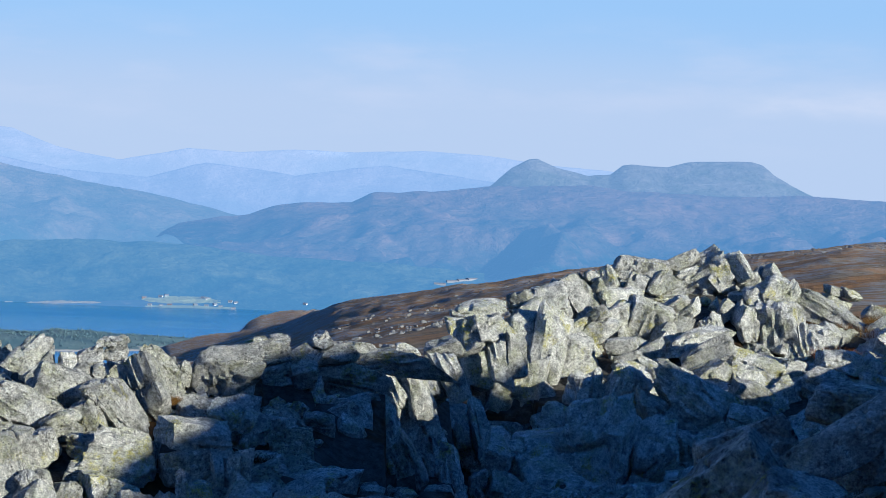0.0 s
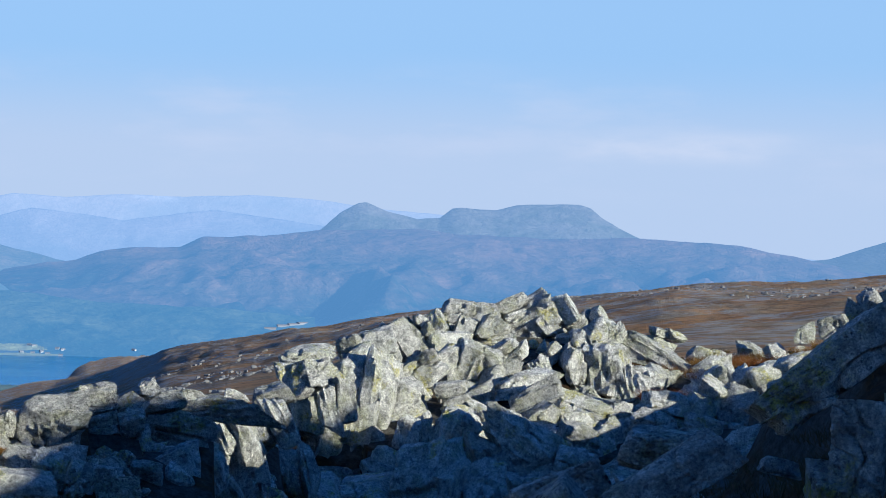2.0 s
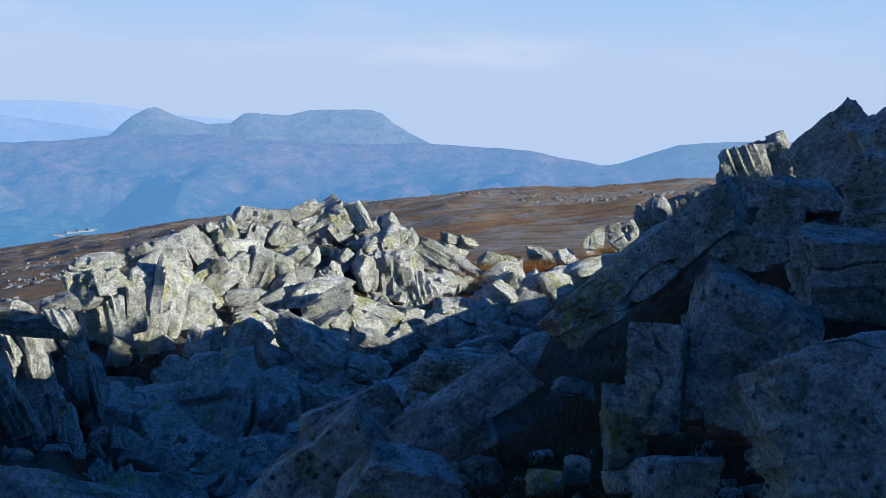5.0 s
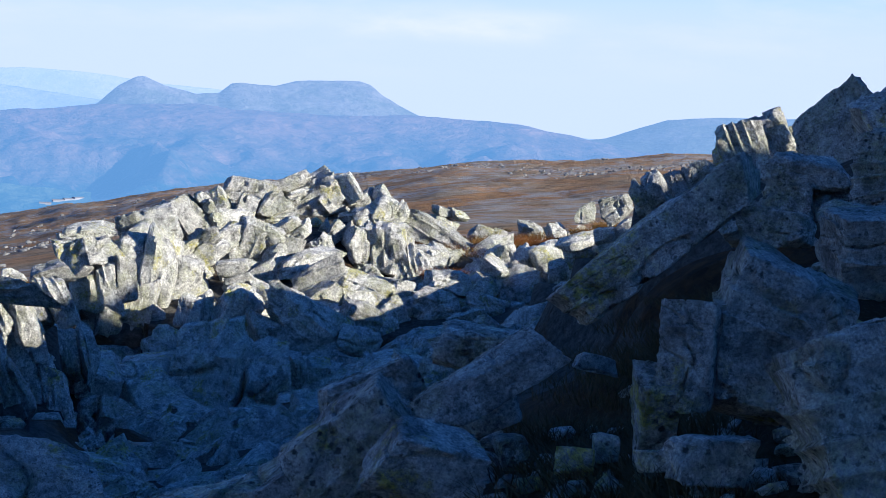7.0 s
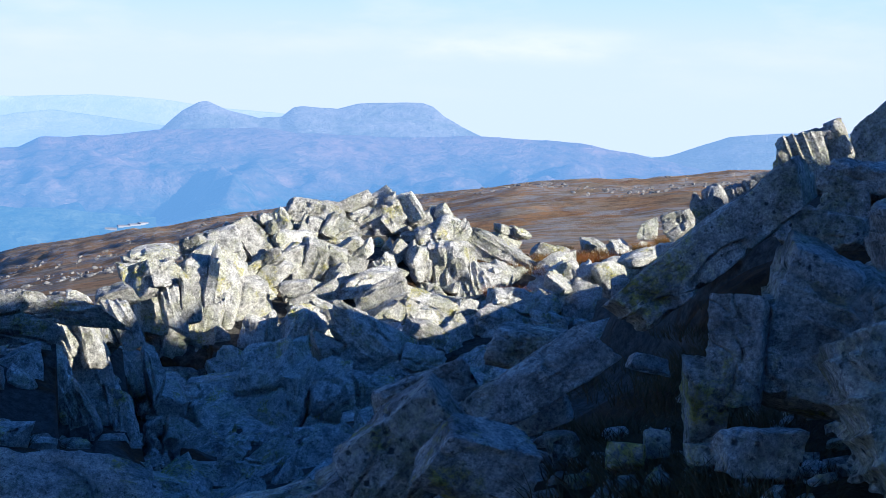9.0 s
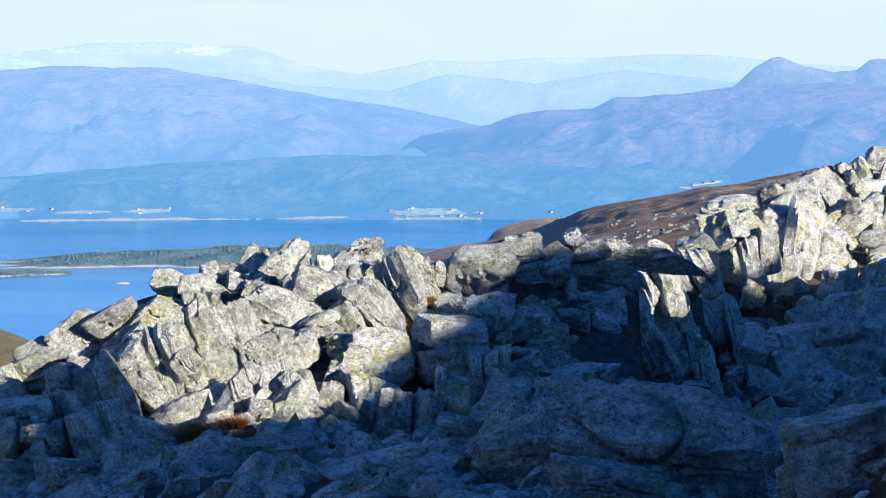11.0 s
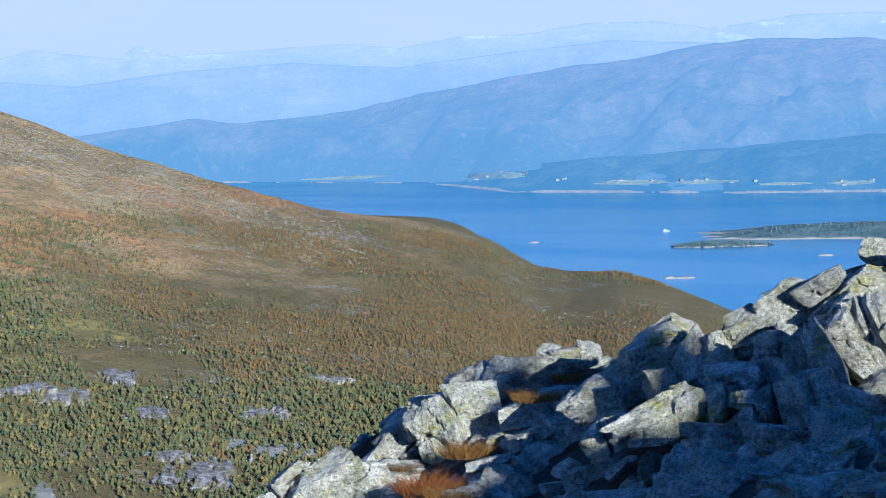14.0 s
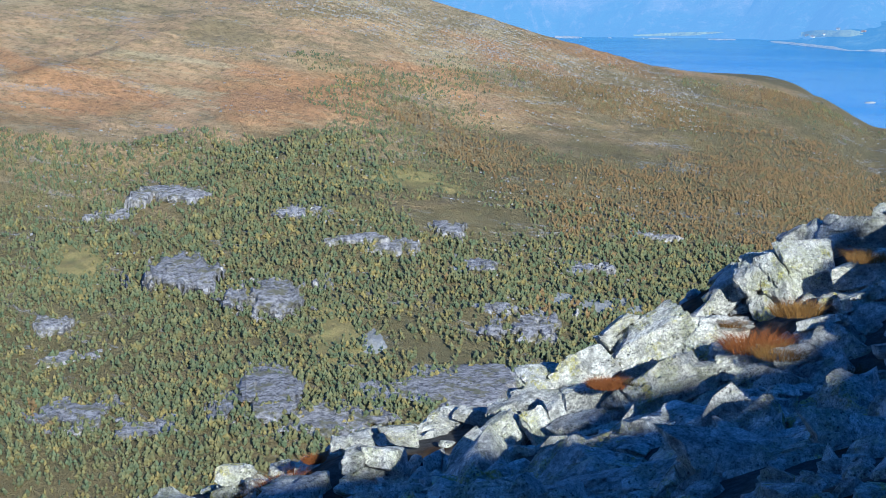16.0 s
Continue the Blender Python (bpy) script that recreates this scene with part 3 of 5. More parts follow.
boulders("gully", [
    (-5.63, 22.37, -2.10, 0.57, 0.28, -8),
    (-5.74, 22.28, -1.99, 0.10, 0.11, 0),
    (-5.40, 23.43, -2.15, 0.61, 0.19, -38),
    (-5.18, 23.98, -2.24, 0.44, 0.22, -20),
    (-5.14, 25.50, -2.31, 0.35, 0.16, 0),
    (-4.92, 25.59, -2.44, 0.74, 0.27, -5),
    (-5.14, 28.55, -2.57, 0.35, 0.16, 0),
    (-5.50, 22.93, -2.56, 0.71, 0.56, -10),
    (-5.17, 24.55, -2.68, 0.94, 0.53, 10),
    (-5.36, 29.57, -3.25, 0.54, 0.81, -15),
    (-5.35, 32.63, -3.37, 0.74, 0.69, -20),
    (-5.36, 30.57, -3.87, 0.70, 1.12, -20),
    (-5.29, 27.46, -3.50, 0.42, 0.59, -20),
    (-5.16, 17.90, -2.61, 0.64, 0.53, 0),
    (-5.09, 18.83, -2.48, 0.42, 0.36, 10),
])
boulders("gully", [
    (-4.95, 19.87, -2.66, 0.46, 0.26, -15),
    (-4.66, 19.40, -2.79, 0.36, 0.30, 0),
    (-5.15, 28.46, -4.27, 0.52, 0.96, -25),
    (-4.99, 30.50, -4.55, 0.67, 0.79, 0),
    (-5.41, 37.74, -2.99, 0.97, 0.59, -15),
    (-4.90, 37.76, -3.43, 0.68, 0.80, -10),
    (-2.05, 11.34, -2.27, 1.04, 0.48, 0),
    (-2.81, 11.63, -2.39, 0.68, 0.40, -25),
    (-2.14, 10.21, -2.26, 0.63, 0.25, 0),
    (-4.55, 14.65, -3.19, 0.47, 0.28, 0),
    (-5.04, 14.50, -3.23, 0.70, 0.28, 0),
    (-6.50, 14.46, -3.25, 0.55, 0.30, 0),
    (-6.29, 15.11, -3.23, 0.59, 0.31, 0),
    (-4.81, 17.81, -2.77, 0.34, 0.34, 0),
    (-4.83, 16.73, -2.87, 0.33, 0.33, 0),
])
boulders("gully", [
    (-4.49, 15.75, -2.99, 0.36, 0.26, 0),
    (-4.02, 15.89, -2.95, 0.37, 0.31, 0),
    (-4.25, 19.41, -3.32, 0.37, 0.25, 0),
    (-4.47, 17.33, -2.95, 0.28, 0.23, 0),
    (-4.54, 14.99, -3.13, 0.45, 0.29, -15),
    (-3.66, 13.34, -2.95, 0.34, 0.21, 0),
    (-5.17, 34.59, -4.34, 0.63, 0.84, -15),
    (-4.48, 32.50, -5.27, 0.59, 0.79, 0),
    (-5.47, 20.28, -2.43, 0.44, 0.25, -10),
    (-4.63, 18.35, -2.78, 0.29, 0.23, 0),
    (-4.20, 17.90, -3.02, 0.28, 0.22, 0),
    (-3.89, 14.85, -2.93, 0.28, 0.19, 0),
    (-4.25, 23.45, -4.08, 0.43, 0.43, 0),
    (-4.33, 26.45, -4.56, 0.49, 0.49, 0),
    (-4.13, 20.44, -3.47, 0.32, 0.25, 0),
])
boulders("gully", [
    (-4.83, 21.43, -2.78, 0.40, 0.26, -10),
    (-5.41, 33.61, -2.99, 0.61, 0.36, -10),
])
boulders("slope", [
    (-10.35, 17.69, -3.20, 0.72, 0.52, -20),
    (-9.64, 17.50, -3.14, 0.57, 0.51, -25),
    (-9.19, 17.77, -2.83, 0.60, 0.39, -35),
    (-8.90, 17.94, -2.56, 0.54, 0.33, -35),
    (-8.53, 17.91, -2.48, 0.50, 0.39, -30),
    (-8.93, 16.70, -3.26, 0.54, 0.43, -10),
    (-9.01, 16.18, -3.34, 0.47, 0.48, -10),
    (-8.25, 15.85, -3.24, 0.26, 0.30, 0),
    (-8.46, 15.94, -3.21, 0.18, 0.13, 0),
    (-9.36, 15.95, -3.47, 0.59, 0.37, -20),
    (-8.52, 16.96, -2.96, 0.43, 0.55, -20),
    (-7.88, 16.11, -3.16, 0.53, 0.47, -20),
    (-7.13, 15.30, -3.33, 0.59, 0.33, 0),
    (-7.72, 15.21, -3.39, 0.55, 0.28, 0),
    (-8.50, 15.46, -3.49, 0.45, 0.29, 0),
])
boulders("slope", [
    (-10.61, 17.45, -3.46, 0.59, 0.39, -25),
    (-10.84, 17.27, -3.61, 0.52, 0.39, -25),
    (-9.63, 16.86, -3.31, 0.43, 0.37, -20),
    (-9.90, 16.04, -3.67, 0.60, 0.30, -20),
    (-9.67, 18.01, -3.04, 0.39, 0.26, -30),
    (-8.04, 16.95, -2.88, 0.30, 0.48, -25),
    (-6.70, 15.26, -3.33, 0.59, 0.32, 0),
    (-5.96, 15.28, -3.24, 0.63, 0.47, 5),
])
boulders("rib", [
    (-12.80, 18.96, -3.70, 0.86, 0.37, -12),
    (-13.59, 18.97, -3.82, 0.60, 0.31, -15),
    (-12.94, 20.02, -3.64, 0.46, 0.24, -5),
    (-12.63, 20.19, -3.62, 0.31, 0.19, 0),
    (-12.90, 18.20, -4.04, 0.43, 0.64, -5),
    (-13.25, 17.94, -4.16, 0.56, 0.64, -30),
    (-13.82, 18.08, -4.36, 0.52, 0.52, -42),
    (-13.79, 18.48, -4.02, 0.30, 0.23, 0),
    (-12.18, 18.06, -4.02, 0.49, 0.42, -10),
    (-12.27, 17.64, -4.19, 0.22, 0.20, 0),
    (-11.85, 18.30, -3.85, 0.42, 0.42, -10),
    (-11.70, 17.63, -4.16, 0.68, 0.37, -15),
    (-11.88, 16.93, -4.32, 0.47, 0.27, -10),
    (-13.89, 16.71, -4.71, 0.96, 0.56, -15),
    (-14.32, 16.66, -4.62, 0.43, 0.32, -20),
])
boulders("rib", [
    (-13.46, 17.00, -4.59, 0.56, 0.38, -10),
    (-13.22, 17.16, -4.52, 0.36, 0.29, 0),
    (-14.45, 16.12, -4.99, 1.03, 0.42, -20),
    (-13.89, 15.84, -5.09, 0.75, 0.28, -10),
    (-13.17, 15.90, -5.08, 1.14, 0.60, -25),
    (-12.74, 16.21, -4.91, 0.60, 0.54, -5),
    (-12.46, 16.43, -4.68, 0.47, 0.34, -10),
    (-12.92, 16.69, -4.65, 0.28, 0.21, 0),
    (-11.76, 16.35, -4.53, 0.52, 0.27, -30),
    (-11.80, 15.73, -4.89, 1.09, 0.69, -25),
    (-14.54, 15.20, -5.26, 0.68, 0.35, -20),
    (-14.25, 14.72, -5.33, 0.41, 0.47, -20),
    (-13.79, 14.91, -5.25, 0.40, 0.53, -25),
    (-13.33, 14.91, -5.25, 0.52, 0.40, -25),
    (-12.88, 14.91, -5.24, 0.83, 0.33, -15),
])
boulders("rib", [
    (-14.17, 15.52, -5.13, 0.42, 0.21, 0),
    (-15.78, 15.24, -5.59, 0.43, 0.18, -10),
    (-16.03, 14.96, -5.65, 0.36, 0.21, -10),
    (-16.70, 14.93, -5.83, 0.44, 0.19, -20),
    (-15.71, 15.35, -5.51, 0.43, 0.21, 0),
    (-15.35, 15.44, -5.42, 0.43, 0.18, 0),
    (-11.34, 18.05, -3.95, 0.82, 0.42, -20),
    (-11.28, 18.75, -3.75, 0.84, 0.56, -20),
    (-10.29, 17.51, -3.95, 0.72, 0.59, -20),
    (-10.40, 16.72, -4.28, 0.57, 0.39, -10),
    (-9.33, 16.26, -4.08, 0.54, 0.66, -15),
    (-10.54, 15.92, -4.59, 0.44, 0.32, 0),
    (-10.33, 16.09, -4.43, 0.38, 0.32, 0),
    (-9.37, 15.51, -4.36, 0.47, 0.36, 0),
    (-10.46, 15.31, -4.83, 0.54, 0.37, -10),
])
boulders("rib", [
    (-9.77, 15.19, -4.71, 0.70, 0.36, -10),
    (-8.54, 14.85, -4.43, 0.72, 0.56, -10),
    (-11.65, 16.99, -4.47, 0.14, 0.13, 0),
    (-11.22, 16.67, -4.47, 0.20, 0.17, 0),
    (-10.75, 15.09, -4.82, 0.49, 0.31, -10),
    (-8.97, 14.84, -4.63, 0.51, 0.34, 0),
    (-14.82, 13.42, -5.54, 0.59, 0.48, 0),
    (-14.18, 13.74, -5.54, 0.35, 0.39, 0),
    (-15.70, 13.91, -5.50, 0.42, 0.17, -5),
    (-15.35, 14.30, -5.42, 0.31, 0.17, -5),
    (-17.19, 13.56, -6.08, 0.42, 0.36, 0),
    (-16.64, 13.39, -6.04, 0.34, 0.21, 0),
    (-15.20, 13.55, -5.84, 0.33, 0.20, 0),
])
BP = np.array([b[1:4] for b in BLOCKS])
BS = np.array([b[4:6] for b in BLOCKS])
BL = [b[6] for b in BLOCKS]
BR, BA = np.hypot(BP[:, 0], BP[:, 1]), np.arctan2(BP[:, 0], BP[:, 1])

# ------------------------------------------------------------------ the ground, one sheet to the far shore
# bearing, foot of the near rocks (range, angle), their crest (range, angle)
NEAR = np.array([(-180, 12, -9, 20, -12), (-100, 14, -14, 22, -18), (-60, 17, -19, 23, -17.5), (-52, 17, -18, 22, -16.2), (-46, 16, -16.5, 22, -14.6),
                 (-41, 15, -15.8, 22, -12.6), (-37, 15, -14.8, 23, -10.8), (-33, 15, -13.8, 23, -9.4), (-28, 14, -13, 21, -8.6),
                 (-25, 14, -12.2, 21, -7.6), (-21, 14, -11.5, 21, -6.2), (-17, 14, -10.6, 21, -6.2), (-13, 15, -9.8, 24, -6.0)])
NEAR2 = np.array([(-10, 18, -9.2, 32, -5.6), (-8, 26, -9.2, 38, -5.0), (-5, 33, -8.4, 43, -3.9), (-1, 36.5, -7.4, 46, -3.3),
                  (2, 38.5, -6.5, 48, -4.1), (4, 38.5, -6.2, 47, -4.0), (6, 35, -5.8, 44, -3.7), (8, 30, -5.2, 42, -3.2), (9.5, 20, -4.9, 34, -2.6), (11, 10, -4.8, 27, -2.2), (14, 9, -4.0, 24, -1.2),
                  (25, 9, -3.2, 22, 0), (60, 8, -5, 20, -4), (120, 8, -9, 20, -6), (180, 12, -9, 20, -12)])
NEAR = np.vstack([NEAR, NEAR2])
# bearing, range and angle of the moor's crest
MOORC = np.array([(-17.6, 2650, -5.15), (-17.1, 2600, -5.1), (-15.3, 2250, -4.8), (-13.75, 1900, -4.4), (-12.3, 1500, -3.81), (-10.6, 1250, -3.5), (-9, 1080, -3.25),
                  (-7.4, 980, -3.01), (-5.8, 900, -2.72), (-4.6, 850, -2.57), (-0.45, 760, -2.02), (2.1, 720, -1.72), (5.3, 690, -1.51), (9.2, 650, -1.21), (14, 620, -1.0), (40, 620, -1.0)])
# bearing, range and angle of the mountainside's crest
HILLC = np.array([(-90, 1900, -2.0), (-60, 1900, -0.6), (-50.2, 1900, -0.56), (-49.2, 1900, -0.57), (-48.2, 1900, -0.74), (-47.1, 1900, -1.13), (-45.6, 1900, -1.8), (-44, 1900, -2.34),
                  (-42.5, 1900, -2.88), (-41, 1920, -3.42), (-39.4, 1950, -3.9), (-37.8, 1980, -4.15), (-36.2, 2000, -4.4), (-34.6, 2000, -4.92), (-33.3, 2000, -5.68),
                  (-32.4, 1980, -5.85), (-31, 1950, -5.91), (-29.9, 1900, -6.24), (-28.6, 1850, -6.75), (-27.2, 1790, -7.36), (-26, 1700, -8.2)])


def tang(deg):
    return np.tan(np.radians(deg))


def summit(x, y, z):
    """The summit's own rocks, behind the camera and to its right, which shade the hollow."""
    a = radians(SUN_AZ)
    u, v = -math.cos(a) * x + math.sin(a) * y, math.sin(a) * x + math.cos(a) * y
    top = np.interp(u, [-30, -8, 0, 4.7, 5.4, 6.4, 7.0, 7.5, 8.5, 9.5, 9.65, 9.95, 10.1, 10.35, 10.75, 10.85, 11.1, 11.4, 12.1, 12.9, 14.1, 15.2, 17.5, 20.1, 21, 22.4, 22.8, 25.4, 26.4, 27.6, 28.2, 28.6, 29.8, 30.3, 30.8, 31.1, 32.2, 32.6, 33.4, 34.0, 35.4, 38, 42, 60],
                    [0, 2.2, 2.6, 2.45, 2.35, 2.55, 2.85, 2.95, 3.07, 3.5, 3.25, 3.35, 3.9, 4.8, 4.75, 3.25, 3.05, 3.05, 2.95, 3.5, 3.97, 4.3, 4.75, 4.75, 4.9, 4.6, 3.9, 4.0, 5.2, 5.3, 4.7, 4.8, 5.3, 4.5, 4.5, 5.4, 5.3, 4.5, 4.3, 3.7, 3.7, 3.3, 2.8, -2])
    dv = v - 7.0
    g = np.exp(-np.where(dv < 0, (dv / 3.2) ** 2, (dv / 14) ** 2))
    return z * (1 - g) + np.maximum(top, z) * g


def land(x, y, detail=True):
    """Height of the ground."""
    x, y = np.atleast_1d(np.asarray(x, float)), np.atleast_1d(np.asarray(y, float))
    r = np.hypot(x, y)
    az = np.degrees(np.arctan2(x, y))
    rf, ef, rc, ec = (np.interp(az, NEAR[:, 0], NEAR[:, k]) for k in range(1, 5))
    zf, zc = rf * tang(ef), rc * tang(ec)
    n = len(r)
    moor = np.clip((az + 17.6) / 0.5, 0, 1) * np.clip((150 - az) / 60, 0, 1)
    hill = np.clip((-26 - az) / 1.2, 0, 1) * np.clip((az + 150) / 60, 0, 1)
    rm, em = np.interp(az, MOORC[:, 0], MOORC[:, 1]), np.interp(az, MOORC[:, 0], MOORC[:, 2])
    rh, eh = np.interp(az, HILLC[:, 0], HILLC[:, 1]), np.interp(az, HILLC[:, 0], HILLC[:, 2])
    zm, zh = rm * tang(em), np.maximum(rh * tang(eh), -240)
    low = np.full(n, -247.0)
    # moor: saddle, shoulder, brow, fall to the water
    R1 = np.stack([0 * r, 0 * r + 5, rf, rc, rc * 1.15 + 1, 0 * r + 120, rm * 0.42, rm * 0.7, rm, rm * 1.35, 0 * r + 3600], 1)
    Z1 = np.stack([0 * r - 1.6, np.minimum(0.35 * zf - 1.0, -1.2), zf, zc, zc - 1.2, 120 * tang(em - 1.9), rm * 0.42 * tang(em - 0.75), rm * 0.7 * tang(em - 0.28), zm, zm - 60, low], 1)
    R2 = np.stack([0 * r, 0 * r + 5, rf, rc, rc * 1.15 + 1, 0 * r + 300, 0 * r + 820, 0 * r + 1300, rh, rh * 1.2, 0 * r + 3600], 1)
    Z2 = np.stack([0 * r - 1.6, np.minimum(0.35 * zf - 1.0, -1.2), zf, zc, zc - 2.5, low + 60, low + 17, zh + (-232 - zh) * 0.6, zh, zh - 60, low], 1)
    R3 = np.stack([0 * r, 0 * r + 5, rf, rc, rc * 1.15 + 1, 0 * r + 300, 0 * r + 820, 0 * r + 1100, 0 * r + 1300, 0 * r + 2000, 0 * r + 3600], 1)
    Z3 = np.stack([0 * r - 1.6, np.minimum(0.35 * zf - 1.0, -1.2), zf, zc, zc - 2.5, low + 60, low + 10, low, low, low, low], 1)

    def prof(R, Z):
        k = np.clip((R <= r[:, None]).sum(1) - 1, 0, R.shape[1] - 2)
        i = np.arange(n)
        t = np.clip((r - R[i, k]) / (R[i, k + 1] - R[i, k]), 0, 1)
        return Z[i, k] * (1 - t) + Z[i, k + 1] * t

    z = prof(R3, Z3)
    z = z * (1 - moor) + prof(R1, Z1) * moor
    z = z * (1 - hill) + prof(R2, Z2) * hill
    if not detail:
        return z
    z = np.where(r < 90, summit(x, y, z), z)
    P = np.stack([x, y, 0 * x], 1)
    near = np.clip((70 - r) / 20, 0, 1)
    m = near > 0
    if m.any():
        z[m] += near[m] * 0.14 * fbm(P[m] * 0.7, 3)
    far = np.clip((r - 90) / 100, 0, 1)
    m = (far > 0) & (moor > 0)
    if m.any():
        a = 0.006 * np.minimum(r[m], 700) * far[m] * moor[m] * np.clip(np.abs(r[m] - rm[m]) / (0.35 * rm[m]), 0.4, 1)
        z[m] += a * fbm(P[m] / 60, 5, 0.5, 4, True) + 0.34 * a * fbm(P[m] / 13, 4, 0.6, 8, True)
    m = (r > 500) & (hill > 0)
    if m.any():
        edge = np.clip(np.abs(r[m] - rh[m]) / 250, 0.22, 1) * hill[m] * np.clip((z[m] - SEA) / 60, 0, 1)
        steep = np.clip((1500 - r[m]) / 500, 0, 1)
        z[m] += edge * (13 * fbm(P[m] / 170, 5, 0.5, 14, True) + 3.0 * fbm(P[m] / 28, 4, 0.55, 18, True))
        # cliff bands: the slope breaks into steps low down
        st = fbm(P[m] / 210, 3, 0.5, 30)
        z[m] += edge * steep * 16 * np.tanh(6 * (st - 0.05)) * np.clip(fbm(P[m] / 330, 2, 0.5, 33) + 0.5, 0, 1)
    return z


def settle_near(x, y, z):
    """Fits the ground under the blocks."""
    r = np.hypot(x, y)
    m = (r < 62) & (r > 2.5)
    xs, ys = x[m], y[m]
    s = 0.12 + 0.013 * r[m]
    num, den = 0.12 * z[m], np.full(m.sum(), 0.12)
    for (bx, by, bz), (bw, bh), bl in zip(BP, BS, BL):
        w = np.exp(-((xs - bx) ** 2 + (ys - by) ** 2) / (2 * (s + 0.25 * bw) ** 2))
        num += w * (bz - (0.50 if bx * bx + by * by > 81 else 0.8) * bh - (0.24 * bw * abs(math.sin(radians(bl))) if bw > 2 * bh and by < 9 else 0.0) - (0.1 if 49 < bx * bx + by * by < 100 else 0.0))
        den += w
    zn = num / den
    # the hollow before a large block lies lower than the block's foot
    rn, an = r[m], np.arctan2(xs, ys)
    for (bx, by, bz), (bw, bh) in zip(BP, BS):
        rb = math.hypot(bx, by)
        if bw > 0.5 and rb > 22:
            front = (np.abs(an - math.atan2(bx, by)) < 0.45 * bw / rb) & (rn < rb - 0.3 * bw) & (rn > 0.6 * rb)
            zn[front] = np.minimum(zn[front], rn[front] * (bz - 0.42 * bh) / rb)
    z[m] = zn
    return z


def build_ground():
    az = np.concatenate([np.arange(-58, 17, 0.14), np.arange(17, 70, 0.9), np.arange(70, 302, 4.0)])
    rr = np.concatenate([[0.02], np.geomspace(0.3, 2.5, 8)[:-1], np.geomspace(2.5, 62, 140)[:-1], np.geomspace(62, 700, 170)[:-1], np.linspace(700, 2700, 190)[:-1], np.geomspace(2700, 4950, 14)])
    A, Rr = np.meshgrid(np.radians(az), rr, indexing="ij")
    x, y = (Rr * np.sin(A)).ravel(), (Rr * np.cos(A)).ravel()
    z = settle_near(x, y, land(x, y))
    na, nr = len(az), len(rr)
    i, j = np.meshgrid(np.arange(na), np.arange(nr - 1), indexing="ij")
    i2 = (i + 1) % na
    faces = np.stack([i * nr + j, i2 * nr + j, i2 * nr + j + 1, i * nr + j + 1], -1).reshape(-1, 4)[:, ::-1]
    verts = np.stack([x, y, z], 1)
    verts = np.vstack([verts, [(0, 0, -1.6)]])
    fr = Rr[:, :-1].ravel()
    fa = np.degrees(A)[:, :-1].ravel()
    idx = np.where(fr < 9.5, 3, np.where(fr < 70, 0, np.where((fa > -25) & (fa < 200), 1, 2)))
    me = mesh_of("ground", verts, faces, [SOIL, MOOR, HILL, peat_material()], True, idx)
    return tagged(new("ground", me), "peaty ground between rocks, autumn moor and mountainside beyond", "ground", kind="structure")


ground = build_ground()


def build_water():
    a = np.radians(np.arange(0, 360, 5))
    rr = np.array([300, 900, 1800, 3000, 4000, 4950.0])
    v = [(r * math.sin(t), r * math.cos(t), SEA) for t in a for r in rr]
    f = [(i * 6 + j, i * 6 + j + 1, ((i + 1) % 72) * 6 + j + 1, ((i + 1) % 72) * 6 + j) for i in range(72) for j in range(5)]
    me = mesh_of("water", v, f, [WATER], False)
    return tagged(new("water", me), "calm blue fjord water with faint ripples", "water", kind="structure")


water = build_water()

# ------------------------------------------------------------------ the far shore and its mountains


def far_range(name, label, mat, r0, r1, crest, foot, rough=1.0, back=120, seed=50, step=0.13):
    """A range of hills as a strip of land: from its foot at range r0 up to its crest at r1, and down behind."""
    crest = np.array(crest)
    az = np.arange(crest[0, 0], crest[-1, 0] + 1e-6, step)
    el = np.interp(az, crest[:, 0], crest[:, 1])
    el = el + 0.05 * min(rough, 1.0) * fbm(np.stack([az * 1.7, 0 * az + seed, 0 * az], 1), 5, 0.6, seed)
    n = 52
    t = np.concatenate([np.linspace(0, 1, n), [1.03, 1.12]])
    A, T = np.meshgrid(np.radians(az), t, indexing="ij")
    r0a = np.interp(az, [p[0] for p in r0], [p[1] for p in r0])[:, None] if isinstance(r0, list) else r0
    r1a = np.interp(az, [p[0] for p in r1], [p[1] for p in r1])[:, None] if isinstance(r1, list) else np.full((len(az), 1), float(r1))
    Rr = r0a + (r1a - r0a) * T
    top = r1a * tang(el)[:, None]
    x, y = (Rr * np.sin(A)).ravel(), (Rr * np.cos(A)).ravel()
    P = np.stack([x, y, 0 * x], 1)
    shape = np.where(T <= 1, T ** 1.25, 1 - (T - 1) * 0.8)
    z = foot + (top - foot) * shape
    body = np.clip(np.sin(np.clip(T, 0, 1) * math.pi), 0, 1)
    h = (top - foot)
    nz = fbm(P / 260, 5, 0.5, seed, True).reshape(A.shape) + 0.4 * fbm(P / 60, 4, 0.55, seed + 7).reshape(A.shape)
    z = z + rough * nz * (0.3 * h * body * (1.0 - 0.45 * np.clip(T, 0, 1)) + 1.2 * np.clip(T * 3, 0, 1))
    na, nr = A.shape
    i, j = np.meshgrid(np.arange(na - 1), np.arange(nr - 1), indexing="ij")
    f = np.stack([i * nr + j, i * nr + j + 1, (i + 1) * nr + j + 1, (i + 1) * nr + j], -1).reshape(-1, 4)
    me = mesh_of(name, np.stack([x, y, z.ravel()], 1), f, [mat], True)
    return tagged(new(name, me), label, "mountain", kind="structure")


